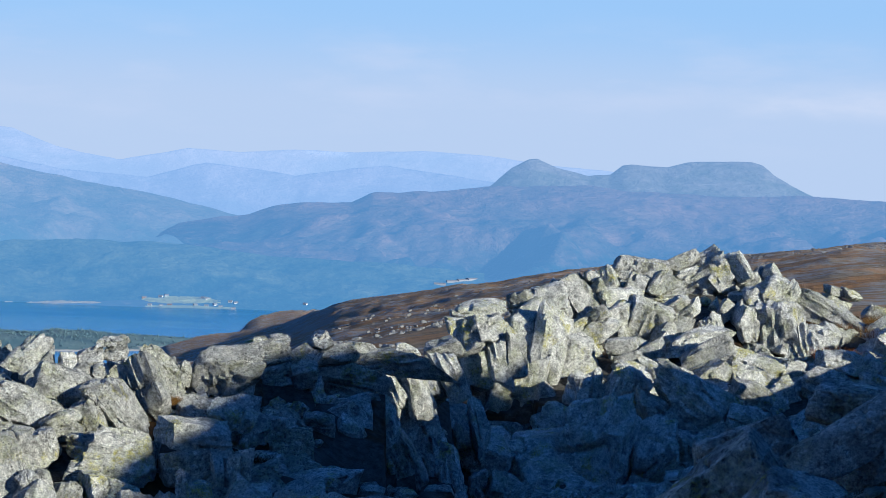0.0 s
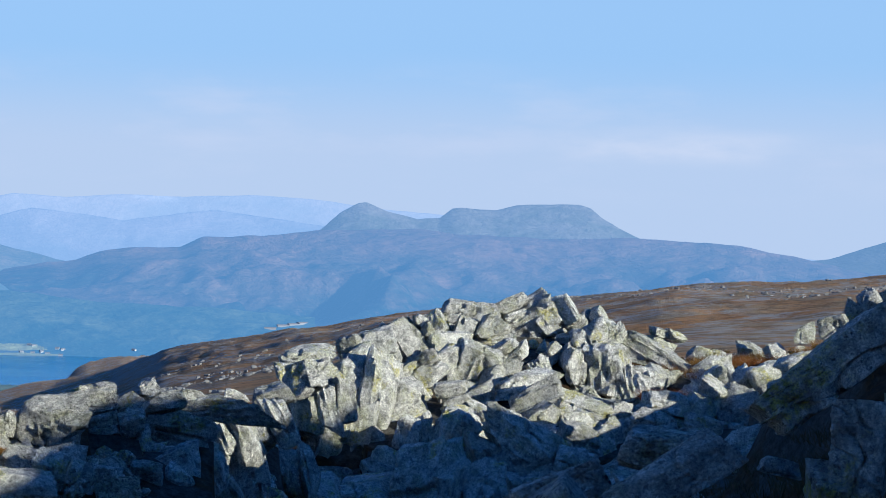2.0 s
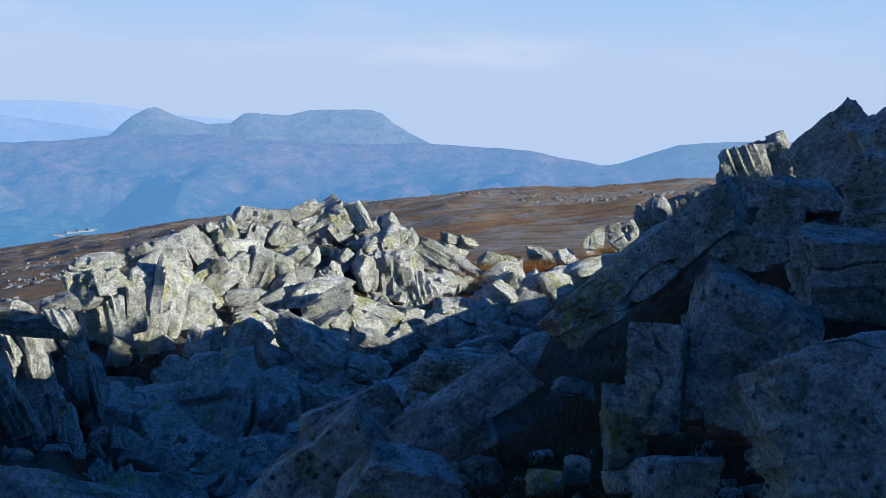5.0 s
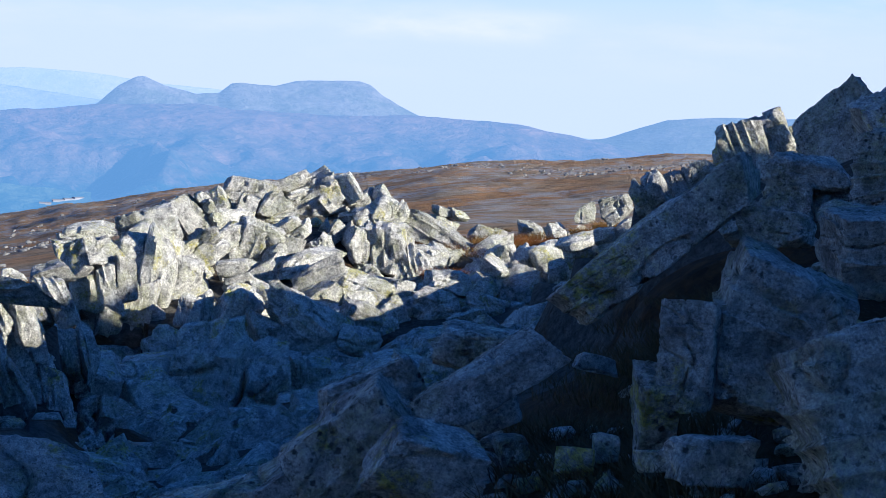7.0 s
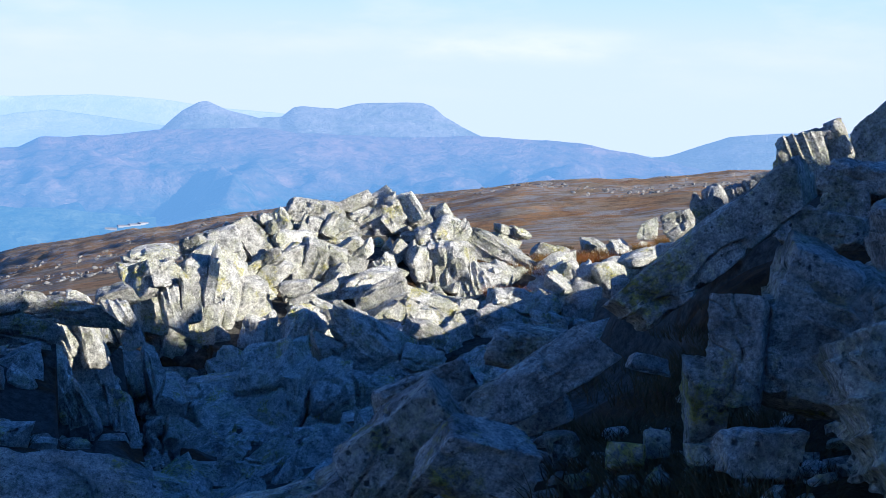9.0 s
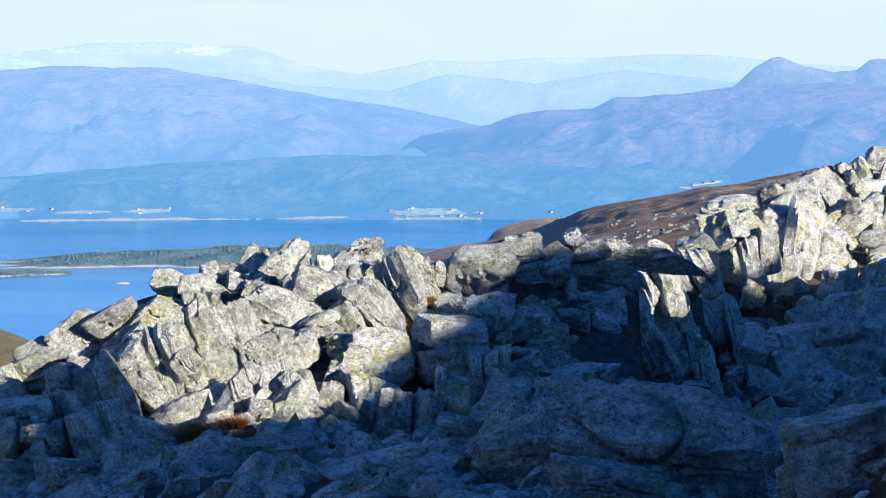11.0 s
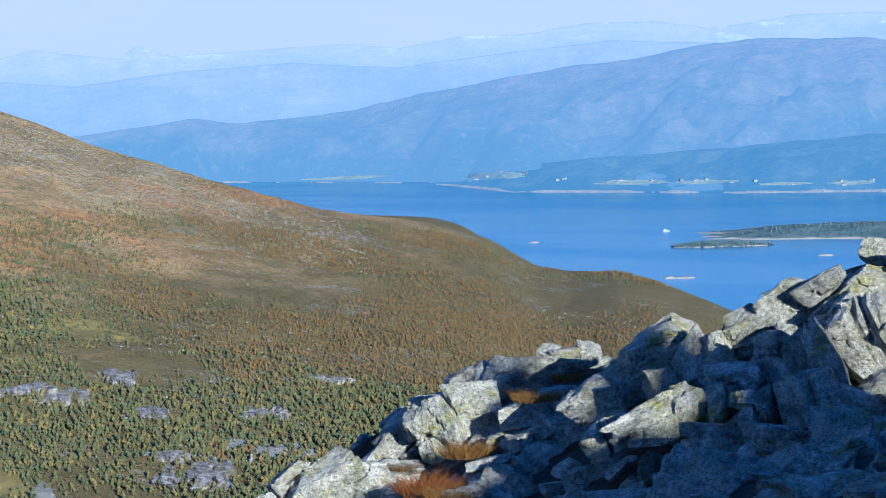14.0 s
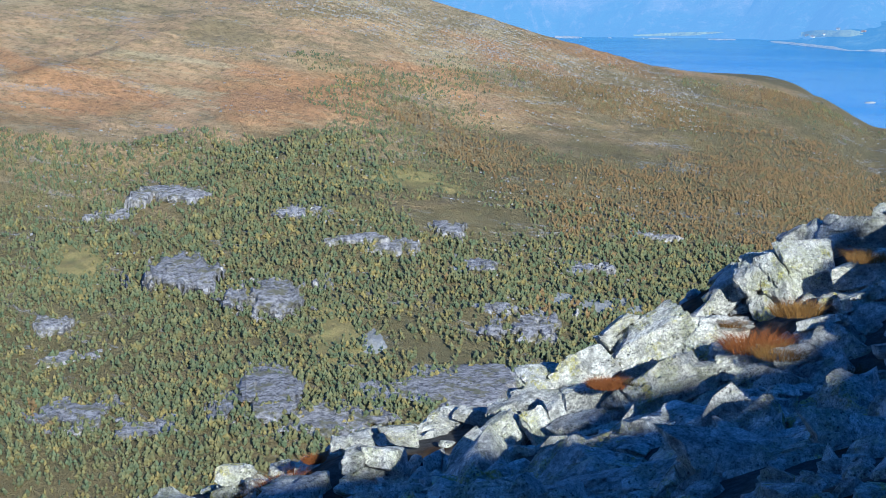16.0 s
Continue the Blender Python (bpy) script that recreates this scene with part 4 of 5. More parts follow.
# each range glows with its own painted haze: emission colour, then its share
FAR1 = hazed_material("distant_snowy_range", (0.251, 0.338, 0.460), 0.85, (0.50, 0.40, 0.36), (0.22, 0.24, 0.26), 60, -20, True, 0.0025)
FAR2 = hazed_material("distant_peaks", (0.152, 0.260, 0.396), 0.62, (0.27, 0.24, 0.22), (0.13, 0.14, 0.11), 20, -60, False, 0.008)
FAR3 = hazed_material("distant_plateau", (0.114, 0.245, 0.407), 0.6, (0.31, 0.18, 0.125), (0.02, 0.05, 0.05), -30, -190)
FAR4 = hazed_material("distant_round_mountain", (0.144, 0.277, 0.424), 0.66, (0.31, 0.20, 0.145), (0.02, 0.055, 0.05), 10, -190)
FAR5 = hazed_material("distant_shore", (0.091, 0.224, 0.372), 0.64, (0.17, 0.18, 0.10), (0.025, 0.05, 0.045), -130, -240, False, 0.01)
FAR6 = hazed_material("distant_pale_hills", (0.205, 0.310, 0.460), 0.80, (0.40, 0.33, 0.30), (0.16, 0.18, 0.18), 40, -80, False, 0.003)

far_range("backdrop_snowy_range", "far mountains with patches of snow, paled by blue haze", FAR1, 4690, 4870,
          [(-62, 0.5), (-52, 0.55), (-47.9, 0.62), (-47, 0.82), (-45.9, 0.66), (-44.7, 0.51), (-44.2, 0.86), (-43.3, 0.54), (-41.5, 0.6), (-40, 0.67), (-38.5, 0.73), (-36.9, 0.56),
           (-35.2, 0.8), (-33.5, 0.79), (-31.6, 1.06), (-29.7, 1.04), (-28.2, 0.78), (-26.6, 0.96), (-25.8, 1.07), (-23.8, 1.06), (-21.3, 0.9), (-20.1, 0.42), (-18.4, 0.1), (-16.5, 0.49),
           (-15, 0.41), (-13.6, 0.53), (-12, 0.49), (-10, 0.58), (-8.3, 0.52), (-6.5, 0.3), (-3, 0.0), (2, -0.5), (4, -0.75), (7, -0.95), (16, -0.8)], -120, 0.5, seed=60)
far_range("backdrop_pale_hills", "hills before the snowy range, paled by blue haze", FAR6, 4600, 4730,
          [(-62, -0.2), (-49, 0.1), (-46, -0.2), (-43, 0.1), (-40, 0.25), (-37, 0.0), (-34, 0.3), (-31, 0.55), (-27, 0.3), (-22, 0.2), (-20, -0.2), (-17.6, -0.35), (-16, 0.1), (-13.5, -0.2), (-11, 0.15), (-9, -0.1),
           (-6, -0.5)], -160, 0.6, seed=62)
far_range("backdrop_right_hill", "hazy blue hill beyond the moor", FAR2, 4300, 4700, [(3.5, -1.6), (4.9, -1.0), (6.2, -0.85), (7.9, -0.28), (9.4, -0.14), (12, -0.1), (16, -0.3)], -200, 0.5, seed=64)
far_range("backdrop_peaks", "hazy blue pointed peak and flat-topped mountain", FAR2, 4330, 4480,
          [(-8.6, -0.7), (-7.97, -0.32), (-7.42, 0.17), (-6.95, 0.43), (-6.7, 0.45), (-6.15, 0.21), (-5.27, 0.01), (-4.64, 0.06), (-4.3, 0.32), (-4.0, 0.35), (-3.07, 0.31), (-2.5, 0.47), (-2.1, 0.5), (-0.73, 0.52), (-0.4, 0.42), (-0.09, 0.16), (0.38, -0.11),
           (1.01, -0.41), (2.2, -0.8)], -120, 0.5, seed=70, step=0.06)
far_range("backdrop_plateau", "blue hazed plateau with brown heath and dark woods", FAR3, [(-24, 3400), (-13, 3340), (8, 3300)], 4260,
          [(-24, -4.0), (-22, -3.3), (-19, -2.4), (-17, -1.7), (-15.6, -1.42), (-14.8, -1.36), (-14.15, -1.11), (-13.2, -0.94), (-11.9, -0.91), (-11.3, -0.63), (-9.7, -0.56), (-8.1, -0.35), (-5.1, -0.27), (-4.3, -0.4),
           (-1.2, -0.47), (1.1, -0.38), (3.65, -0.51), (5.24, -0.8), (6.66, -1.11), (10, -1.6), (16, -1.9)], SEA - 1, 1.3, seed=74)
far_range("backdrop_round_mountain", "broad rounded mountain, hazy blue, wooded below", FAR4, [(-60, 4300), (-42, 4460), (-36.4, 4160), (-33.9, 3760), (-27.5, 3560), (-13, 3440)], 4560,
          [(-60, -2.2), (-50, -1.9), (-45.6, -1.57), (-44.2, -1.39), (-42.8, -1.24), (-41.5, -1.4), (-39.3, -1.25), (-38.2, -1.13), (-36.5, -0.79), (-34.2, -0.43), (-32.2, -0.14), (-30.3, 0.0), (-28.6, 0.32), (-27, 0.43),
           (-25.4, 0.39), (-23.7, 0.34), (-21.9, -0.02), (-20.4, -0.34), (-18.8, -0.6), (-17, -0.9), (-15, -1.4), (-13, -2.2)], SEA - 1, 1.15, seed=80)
far_range("backdrop_shore_woods", "dark wooded foreland along the far shore, under blue haze", FAR5, [(-60, 4250), (-42, 4440), (-36.4, 4120), (-33.9, 3730), (-27.5, 3520), (-17, 3400), (-13, 3320), (-8, 3300)], [(-60, 4400), (-42, 4560), (-36.4, 4330), (-33.9, 3960), (-27.5, 3760), (-17, 3640), (-13, 3560), (-8, 3540)],
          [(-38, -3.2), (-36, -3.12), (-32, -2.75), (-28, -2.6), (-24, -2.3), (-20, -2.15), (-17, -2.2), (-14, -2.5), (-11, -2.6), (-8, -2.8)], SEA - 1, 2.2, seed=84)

# ------------------------------------------------------------------ the blocks
LABELS = {
    "ridge": "angular grey boulder with pale lichen on the rocky ridge",
    "summit": "tilted grey rock slab on the shaded summit slope",
    "near": "large shaded grey slab with yellow-green lichen beside heather",
    "cluster": "split grey slab with yellow lichen in a sunlit outcrop",
    "gully": "weathered grey block in the shaded rocky hollow",
    "slope": "dark lichen-covered block on the shaded rock slope",
    "rib": "pale cracked boulder on the rocky rib above the valley",
}


def build_blocks():
    for k, (zone, x, y, z, w, h, lean) in enumerate(BLOCKS):
        rng = np.random.default_rng(500 + k)
        r = math.hypot(x, y)
        px = max(w, h) / r * 3600
        n = 9 if px < 45 else 12 if px < 85 else 16 if px < 150 else 23 if px < 240 else 34
        if h > (0.85 if zone in ("ridge", "cluster", "gully", "slope", "summit") else 1.1) * w and zone != "near":  # split on edge: the bedding stands upright
            w, h, lean = h, w, lean + 90
        d = 0.85 * math.sqrt(w * h) * rng.uniform(0.85, 1.2)
        slabs = split_rock(rng, n, w, d, h, 0.8 if zone == "near" else 1.0, 1 if px < 40 or zone == "near" else 3, *((0.11, 1.0) if zone == "near" else (0.21, 0.86)))
        yaw = math.degrees(math.atan2(x, y)) + rng.uniform(-14, 14)
        meshes = [crisp(mesh_of("rock", q, f, [ROCK]), 24) for q, f in slabs]
        ob = new("rock", meshes[0] if len(meshes) == 1 else None)
        for me in meshes if len(meshes) > 1 else ():
            new("slab", me).parent = ob
        ob.matrix_world = Matrix.Translation((x, y, z)) @ Matrix(turn(lean, yaw, rng.uniform(-12, 14)).tolist()).to_4x4()
        tagged(ob, LABELS[zone], "rock", "boulders of the " + zone)


build_blocks()


def join_stuff(name, shapes, mats, label, category, smooth=True):
    vs, fs, o = [], [], 0
    for q, f in shapes:
        vs.append(q)
        fs.append(f + o)
        o += len(q)
    me = mesh_of(name, np.vstack(vs), np.vstack(fs), mats, smooth)
    if category == "stones":
        crisp(me, 18)
    return tagged(new(name, me), label, category, kind="stuff")


def scatter_stones(name, label, seed, n, cells, size, az0, az1, r0, r1, lift, flat=0.75):
    """Broken stones strewn on the ground between the larger blocks."""
    rng = np.random.default_rng(seed)
    kinds = [rock_shape(rng, cells, 1.0, rng.uniform(0.7, 1), rng.uniform(0.5, 1.0) * flat, 0.3, 1.1) for _ in range(18)]
    az = rng.uniform(az0, az1, n)
    r = np.exp(rng.uniform(math.log(r0), math.log(r1), n))
    x, y = r * np.sin(np.radians(az)), r * np.cos(np.radians(az))
    z = settle_near(x, y, land(x, y))
    shapes = []
    crest = np.interp(az, NEAR[:, 0], NEAR[:, 3])
    for i in range(n):
        if az[i] > 2.5 and 8.5 < r[i] < 33:
            continue
        if r[i] > crest[i] - (1.5 if name == "stone_blocks" else 0.0) and size[1] > 0.5:
            continue
        s = rng.uniform(*size) * (0.5 + r[i] / 40)
        behind = (BR > r[i] + 0.3) & (BR > 20) & (np.abs(BA - math.radians(az[i])) < (0.5 * BS[:, 0] + 0.3 * s) / BR)
        rise = (z[i] + (lift + 0.35) * s) / r[i]
        if np.any(behind & (rise > (BP[:, 2] - 0.25 * BS[:, 1]) / BR) & (rise < (BP[:, 2] + 1.2 * BS[:, 1]) / BR)):
            continue  # no loose stone is heaped before a larger block
        q, f = kinds[i % 18]
        q = q * s @ turn(rng.uniform(-55, 15), az[i] + rng.uniform(-30, 30), rng.uniform(-25, 25)).T
        shapes.append((q + (x[i], y[i], z[i] + lift * s), f))
    return join_stuff(name, shapes, [RUBBLE], label, "stones")


scatter_stones("rubble", "broken grey stones lying between the boulders", 7, 4200, 2, (0.10, 0.36), -57, 7, 9.0, 52, 0.06)
scatter_stones("stone_blocks", "half-buried grey blocks packed between the boulders", 8, 1000, 6, (0.32, 0.85), -57, 6, 12.0, 50, -0.15, 0.9)
scatter_stones("ridge_blocks", "angular grey blocks packed in the face of the ridge", 9, 170, 8, (0.4, 0.8), -10.5, 3.5, 33.0, 46, -0.12, 1.0)
scatter_stones("gravel", "small broken stones on the peat between the near slabs", 10, 900, 2, (0.04, 0.13), -9, 14, 3.6, 8.0, 0.1)


# ------------------------------------------------------------------ woods, crags and meadows of the mountainside


def meet(az, el, r0=780.0, r1=2300.0):
    """Where lines of sight at these bearings and angles first meet the mountainside."""
    az, el = np.atleast_1d(np.asarray(az, float)), np.atleast_1d(np.asarray(el, float))
    rr = np.linspace(r0, r1, 170)
    R = np.repeat(rr[None], len(az), 0)
    x, y = R * np.sin(np.radians(az))[:, None], R * np.cos(np.radians(az))[:, None]
    z = land(x.ravel(), y.ravel()).reshape(R.shape)
    hit = z >= R * tang(el)[:, None]
    k = np.where(hit.any(1), hit.argmax(1), 169)
    i = np.arange(len(az))
    return np.stack([x[i, k], y[i, k], z[i, k]], 1)


# bearing, angle, width and height in degrees
CRAGS = [(-52.96, -9.32, 1.75, 1.44), (-49.97, -10.27, 2.39, 1.28), (-50.41, -12.78, 2.07, 1.75), (-48.98, -13.57, 3.03, 1.44), (-45.69, -12.83, 4.15, 1.12),
         (-55.71, -13.0, 2.23, 0.96), (-52.84, -7.11, 1.75, 0.57), (-49.53, -7.74, 1.44, 0.57), (-47.96, -8.6, 1.75, 0.48), (-42.87, -11.16, 1.91, 0.96),
         (-56.25, -11.48, 1.59, 0.48), (-51.72, -13.19, 0.96, 0.96), (-56.5, -10.52, 0.96, 0.64), (-44.44, -9.37, 1.12, 0.48),
         (-54.5, -7.6, 1.3, 0.42), (-47.0, -8.9, 1.4, 0.45), (-45.2, -8.5, 1.0, 0.4), (-53.8, -13.6, 1.6, 0.7), (-44.0, -10.6, 1.2, 0.35), (-41.5, -9.6, 1.4, 0.33), (-39.5, -8.7, 1.2, 0.3)]
MEADOWS = [(-48.55, -11.13, 1.52, 1.91), (-49.68, -11.08, 0.64, 0.48), (-55.77, -8.84, 1.75, 1.75), (-45.97, -7.08, 2.55, 0.64)]
SCREES = [(-40.92, -10.65, 2.39, 0.5), (-41.88, -10.39, 0.96, 0.48), (-47.43, -11.49, 0.64, 0.8)]


def crag_material():
    n = Nodes("grey_crag")
    p = n.geo.outputs["Position"]
    a = n.noise(n.pos(1, 1, 0.35), 0.3, 9, 0.74, 0.4)
    b = n.noise(p, 0.11, 7, 0.72)
    c = n.mix(n.range(a, 0.38, 0.6), (0.055, 0.055, 0.062), (0.40, 0.385, 0.38))
    c = n.mix(n.range(b, 0.52, 0.60, 0, 0.8), c, (0.14, 0.13, 0.06))
    return n.finish(c, 0.9, a, 1.0, 2.5, 0.15)


CRAG = crag_material()


def build_crags():
    """Cliffs that break out of the slope: steep and furrowed below, leaning back to the turf at the top, ragged at the ends."""
    nu, nv = 64, 40
    u, v = (g.ravel() for g in np.meshgrid(np.linspace(-1.25, 1.25, nu), np.linspace(-0.15, 1.15, nv), indexing="ij"))
    i, j = np.meshgrid(np.arange(nu - 1), np.arange(nv - 1), indexing="ij")
    f = np.stack([i * nv + j, (i + 1) * nv + j, (i + 1) * nv + j + 1, i * nv + j + 1], -1).reshape(-1, 4)
    for k, (az, el, w, h) in enumerate(CRAGS):
        lo, hi = meet([az, az], [el - 0.55 * h, el + 0.55 * h])
        r0, r1 = math.hypot(lo[0], lo[1]), math.hypot(hi[0], hi[1])
        r1 = max(r1, r0 + 14.0)
        size = radians(h) * r0
        step = fbm(np.stack([u * 2.2, 0 * u + k, 0 * u], 1), 4, 0.6, 5) * 0.5
        aa = np.radians(az + u * w * 0.7)
        t = np.clip(v, 0, 1)
        e = np.hypot(u, np.clip(1.9 * v - 1.05, -1, 2)) + 1.25 * fbm(np.stack([u * 2.3, v * 2.1, 0 * u + 3.7 * k], 1), 5, 0.66, 6)
        mask = np.clip((1.0 - e) / 0.35, 0, 1)
        back = r0 + (r1 - r0) * (v * (1 - mask) + mask * np.clip(t ** (1.9 + step), 0, 1))
        x, y = back * np.sin(aa), back * np.cos(aa)
        turf = land(x, y)
        z = turf * (1 - mask) + mask * np.maximum(turf, lo[2] + (hi[2] - lo[2]) * (1 - (1 - t) ** 1.5)) - 1.6 * (1 - mask)
        ledge = fbm(np.stack([u * w * 4.5, v * 1.6, 0 * u + 9 * k], 1), 5, 0.6, 7, True) + 0.6 * fbm(np.stack([u * w, v * 6.0, 0 * u + 4 * k], 1), 3, 0.6, 8, True)
        push = 0.09 * size * ledge * mask
        V = np.stack([x - push * np.sin(aa), y - push * np.cos(aa), z + 0.03 * size * ledge * mask], 1)
        ob = new("crag", crisp(mesh_of("crag", V, f[(e[f] < 1.1).all(1)], [CRAG]), 40))
        tagged(ob, "grey furrowed cliff breaking out of the wooded mountainside", "cliff", "crags of the mountainside")


build_crags()


def build_patch(name, az, el, w, h, mat, label, seed):
    """A meadow or a fan of scree, draped a little above the slope, with a ragged edge."""
    n = 54
    mid, lo, hi = meet([az, az, az], [el, el - h / 2, el + h / 2])
    d = math.hypot(mid[0], mid[1])
    depth = max(12.0, min(160.0, math.hypot(hi[0], hi[1]) - math.hypot(lo[0], lo[1])))
    u, v = (g.ravel() for g in np.meshgrid(np.linspace(-1.2, 1.2, n), np.linspace(-1.2, 1.2, n), indexing="ij"))
    rr, aa = d + v * depth / 2, np.radians(az + u * w / 2 * (1 - 0.3 * v))
    x, y = rr * np.sin(aa), rr * np.cos(aa)
    e = np.hypot(u, v) + 0.5 * fbm(np.stack([u * 1.6, v * 1.6, 0 * u + seed], 1), 5, 0.6, seed)
    z = land(x, y) + np.clip(2.2 * (1.0 - e), -3, 0.7)
    i, j = np.meshgrid(np.arange(n - 1), np.arange(n - 1), indexing="ij")
    f = np.stack([i * n + j, (i + 1) * n + j, (i + 1) * n + j + 1, i * n + j + 1], -1).reshape(-1, 4)
    tagged(new(name, mesh_of(name, np.stack([x, y, z], 1), f[e[f].mean(1) < 1.2], [mat])), label, name, kind="stuff")


def patch_material(name, c1, c2):
    n = Nodes(name)
    a, b = n.noise(n.geo.outputs["Position"], 0.12, 7, 0.72), n.noise(n.geo.outputs["Position"], 0.9, 6, 0.75)
    c = n.mix(n.range(a, 0.35, 0.65), c1, c2)
    c = n.mix(n.range(b, 0.48, 0.62, 0, 0.5), c, tuple(v * 0.5 for v in c1))
    return n.finish(c, 0.95, b, 0.8, 0.8, 0.1)


MEADOW, SCREE = patch_material("olive_meadow", (0.16, 0.15, 0.06), (0.25, 0.195, 0.08)), patch_material("pale_scree", (0.20, 0.20, 0.185), (0.31, 0.31, 0.295))
for k, row in enumerate(MEADOWS):
    build_patch("meadow", *row, MEADOW, "olive and straw-coloured meadow between the birches", 120 + k)
for k, row in enumerate(SCREES):
    build_patch("scree", *row, SCREE, "pale grey fan of scree on the slope", 140 + k)


OCTA = np.array([(1, 0, 0), (0, 1, 0), (-1, 0, 0), (0, -1, 0), (0, 0, 1), (0, 0, -1)], float)
OCTA_F = np.array([(0, 1, 4), (1, 2, 4), (2, 3, 4), (3, 0, 4), (1, 0, 5), (2, 1, 5), (3, 2, 5), (0, 3, 5)])


def tree_shape(rng, h, w):
    """A small birch far off: an uneven crown of clumps, narrower at the top, with gaps."""
    vs, fs = [], []
    for k in range(2):
        up = (k + 0.5) / 2
        rad = w * 0.42 * (1 - 0.75 * up ** 1.5)
        a = rng.uniform(0, 6.28)
        c = np.array([rad * 0.8 * math.cos(a), rad * 0.8 * math.sin(a), h * (0.12 + 0.78 * up)])
        t = rng.uniform(0, 3)
        R = np.array([(math.cos(t), -math.sin(t), 0), (math.sin(t), math.cos(t), 0), (0, 0, 1)])
        s = np.array([w * 0.40, w * 0.40, h * 0.40]) * rng.uniform(0.75, 1.3)
        vs.append((OCTA * rng.uniform(0.7, 1.3, (6, 1))) @ R.T * s + c)
        fs.append(OCTA_F + 6 * k)
    return np.vstack(vs), np.vstack(fs)


def build_woods():
    rng = np.random.default_rng(11)
    kinds = [tree_shape(rng, 1.0, rng.uniform(0.62, 0.85)) for _ in range(24)]
    n = 190000
    az, r = rng.uniform(-60, -26.3, n), np.sqrt(rng.uniform(800 ** 2, 1950 ** 2, n))
    x, y = r * np.sin(np.radians(az)), r * np.cos(np.radians(az))
    z = land(x, y)
    P = np.stack([x, y, 0 * x], 1)
    dens = fbm(P / 140, 4, 0.55, 90)
    lowl = np.clip((1300 + 260 * dens - r) / 130, 0, 1)
    right = np.clip((az + 46.5 + 9 * dens) / 7, 0, 1) * np.clip((1650 + 330 * np.clip((az + 46) / 6, 0, 1) + 350 * dens - r) / 200, 0, 1)
    keep = (rng.uniform(0, 1, n) < np.clip(0.3 + 0.8 * lowl + 0.65 * right + 1.6 * dens - 0.15, 0, 1)) & (np.maximum(lowl, right) > 0.05) & (z > SEA + 2)
    seen = np.degrees(np.arctan2(z, r))
    for (a, e, w, h) in CRAGS + MEADOWS + SCREES:
        keep &= ((az - a) / (w / 2)) ** 2 + ((seen - e) / (h / 2)) ** 2 > 0.17
    green, rust = [], []
    patch = 0.55 * fbm(P / 55, 4, 0.6, 95)
    for i in np.nonzero(keep)[0][:44000]:
        h = rng.uniform(1.8, 3.6) * (0.72 + 0.45 * lowl[i])
        q, f = kinds[i % 24]
        t = rng.uniform(0, 6.28)
        R = np.array([(math.cos(t), -math.sin(t), 0), (math.sin(t), math.cos(t), 0), (0, 0, 1)])
        q = (q @ R.T) * h + (x[i], y[i], z[i] - 0.05 * h)
        mixv = 0.75 * right[i] * (1 - 0.7 * lowl[i]) + patch[i] + rng.normal(0, 0.07)
        (rust if mixv > 0.40 else green).append((q, f))
    join_stuff("birch_wood", green, [leaf_material("green_gold_leaves", (0.068, 0.088, 0.048), (0.108, 0.104, 0.047), (0.17, 0.138, 0.05))], "green and yellowing birch wood on the mountainside", "woods", False)
    join_stuff("rusty_birch_wood", rust, [leaf_material("rusty_leaves", (0.118, 0.082, 0.04), (0.15, 0.098, 0.043), (0.085, 0.085, 0.045))], "rust-brown autumn birches on the mountainside", "woods", False)


build_woods()


def build_hill_stones():
    """Boulder fields and outcrops on the open upper slope."""
    rng = np.random.default_rng(51)
    dirs, faces = ball(1)
    n = 3000
    az = rng.uniform(-51, -38, n)
    el = -1.9 - (az + 48) * 0.33 + rng.normal(0, 0.42, n)
    az2, el2 = rng.uniform(-57, -29, 9000), rng.uniform(-11, -1.0, 9000)
    lines = fbm(np.stack([az2 * 0.35, el2 * 2.6 + az2 * 0.5, 0 * az2], 1), 4, 0.6, 57)
    ok = lines > 0.22
    pts = meet(np.concatenate([az, az2[ok]]), np.concatenate([el, el2[ok]]))
    pts = pts[(pts[:, 2] > SEA + 3) & (np.hypot(pts[:, 0], pts[:, 1]) < 2050)]
    shapes = []
    for c in pts:
        s = rng.uniform(0.35, 1.3)
        q = dirs * rng.uniform(0.6, 1.3, (8, 1)) * (s, s, s * 0.6) @ turn(rng.uniform(-30, 30), rng.uniform(0, 90)).T
        shapes.append((q + c + (0, 0, 0.2 * s), faces))
    join_stuff("hill_stones", shapes, [plain("hill_stone", (0.22, 0.217, 0.21), 0.95)], "pale boulders and outcrops strewn over the mountainside", "stones", False)


build_hill_stones()

# ------------------------------------------------------------------ islands, houses and a boat on the fjord


def on_sea(az, el, h=0.0):
    r = (SEA + h) / math.tan(radians(el))
    return r * math.sin(radians(az)), r * math.cos(radians(az)), SEA + h


def island_material():
    n = Nodes("hazed_wooded_island")
    p = n.geo.outputs["Position"]
    z = n.split(p)["Z"]
    a = n.noise(p, 0.03, 7, 0.7)
    # island greens shifted to blue: the haze is painted into the base colour
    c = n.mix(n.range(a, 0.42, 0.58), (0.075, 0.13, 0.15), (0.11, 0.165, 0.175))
    c = n.mix(n.range(n.math("ADD", z, n.range(a, 0.3, 0.7, -1.5, 1.5)), SEA + 2.0, SEA + 0.9), c, (0.36, 0.35, 0.32))
    return n.finish(c, 0.95, a, 0.8, 3.0, 0.1)


ISLE = island_material()


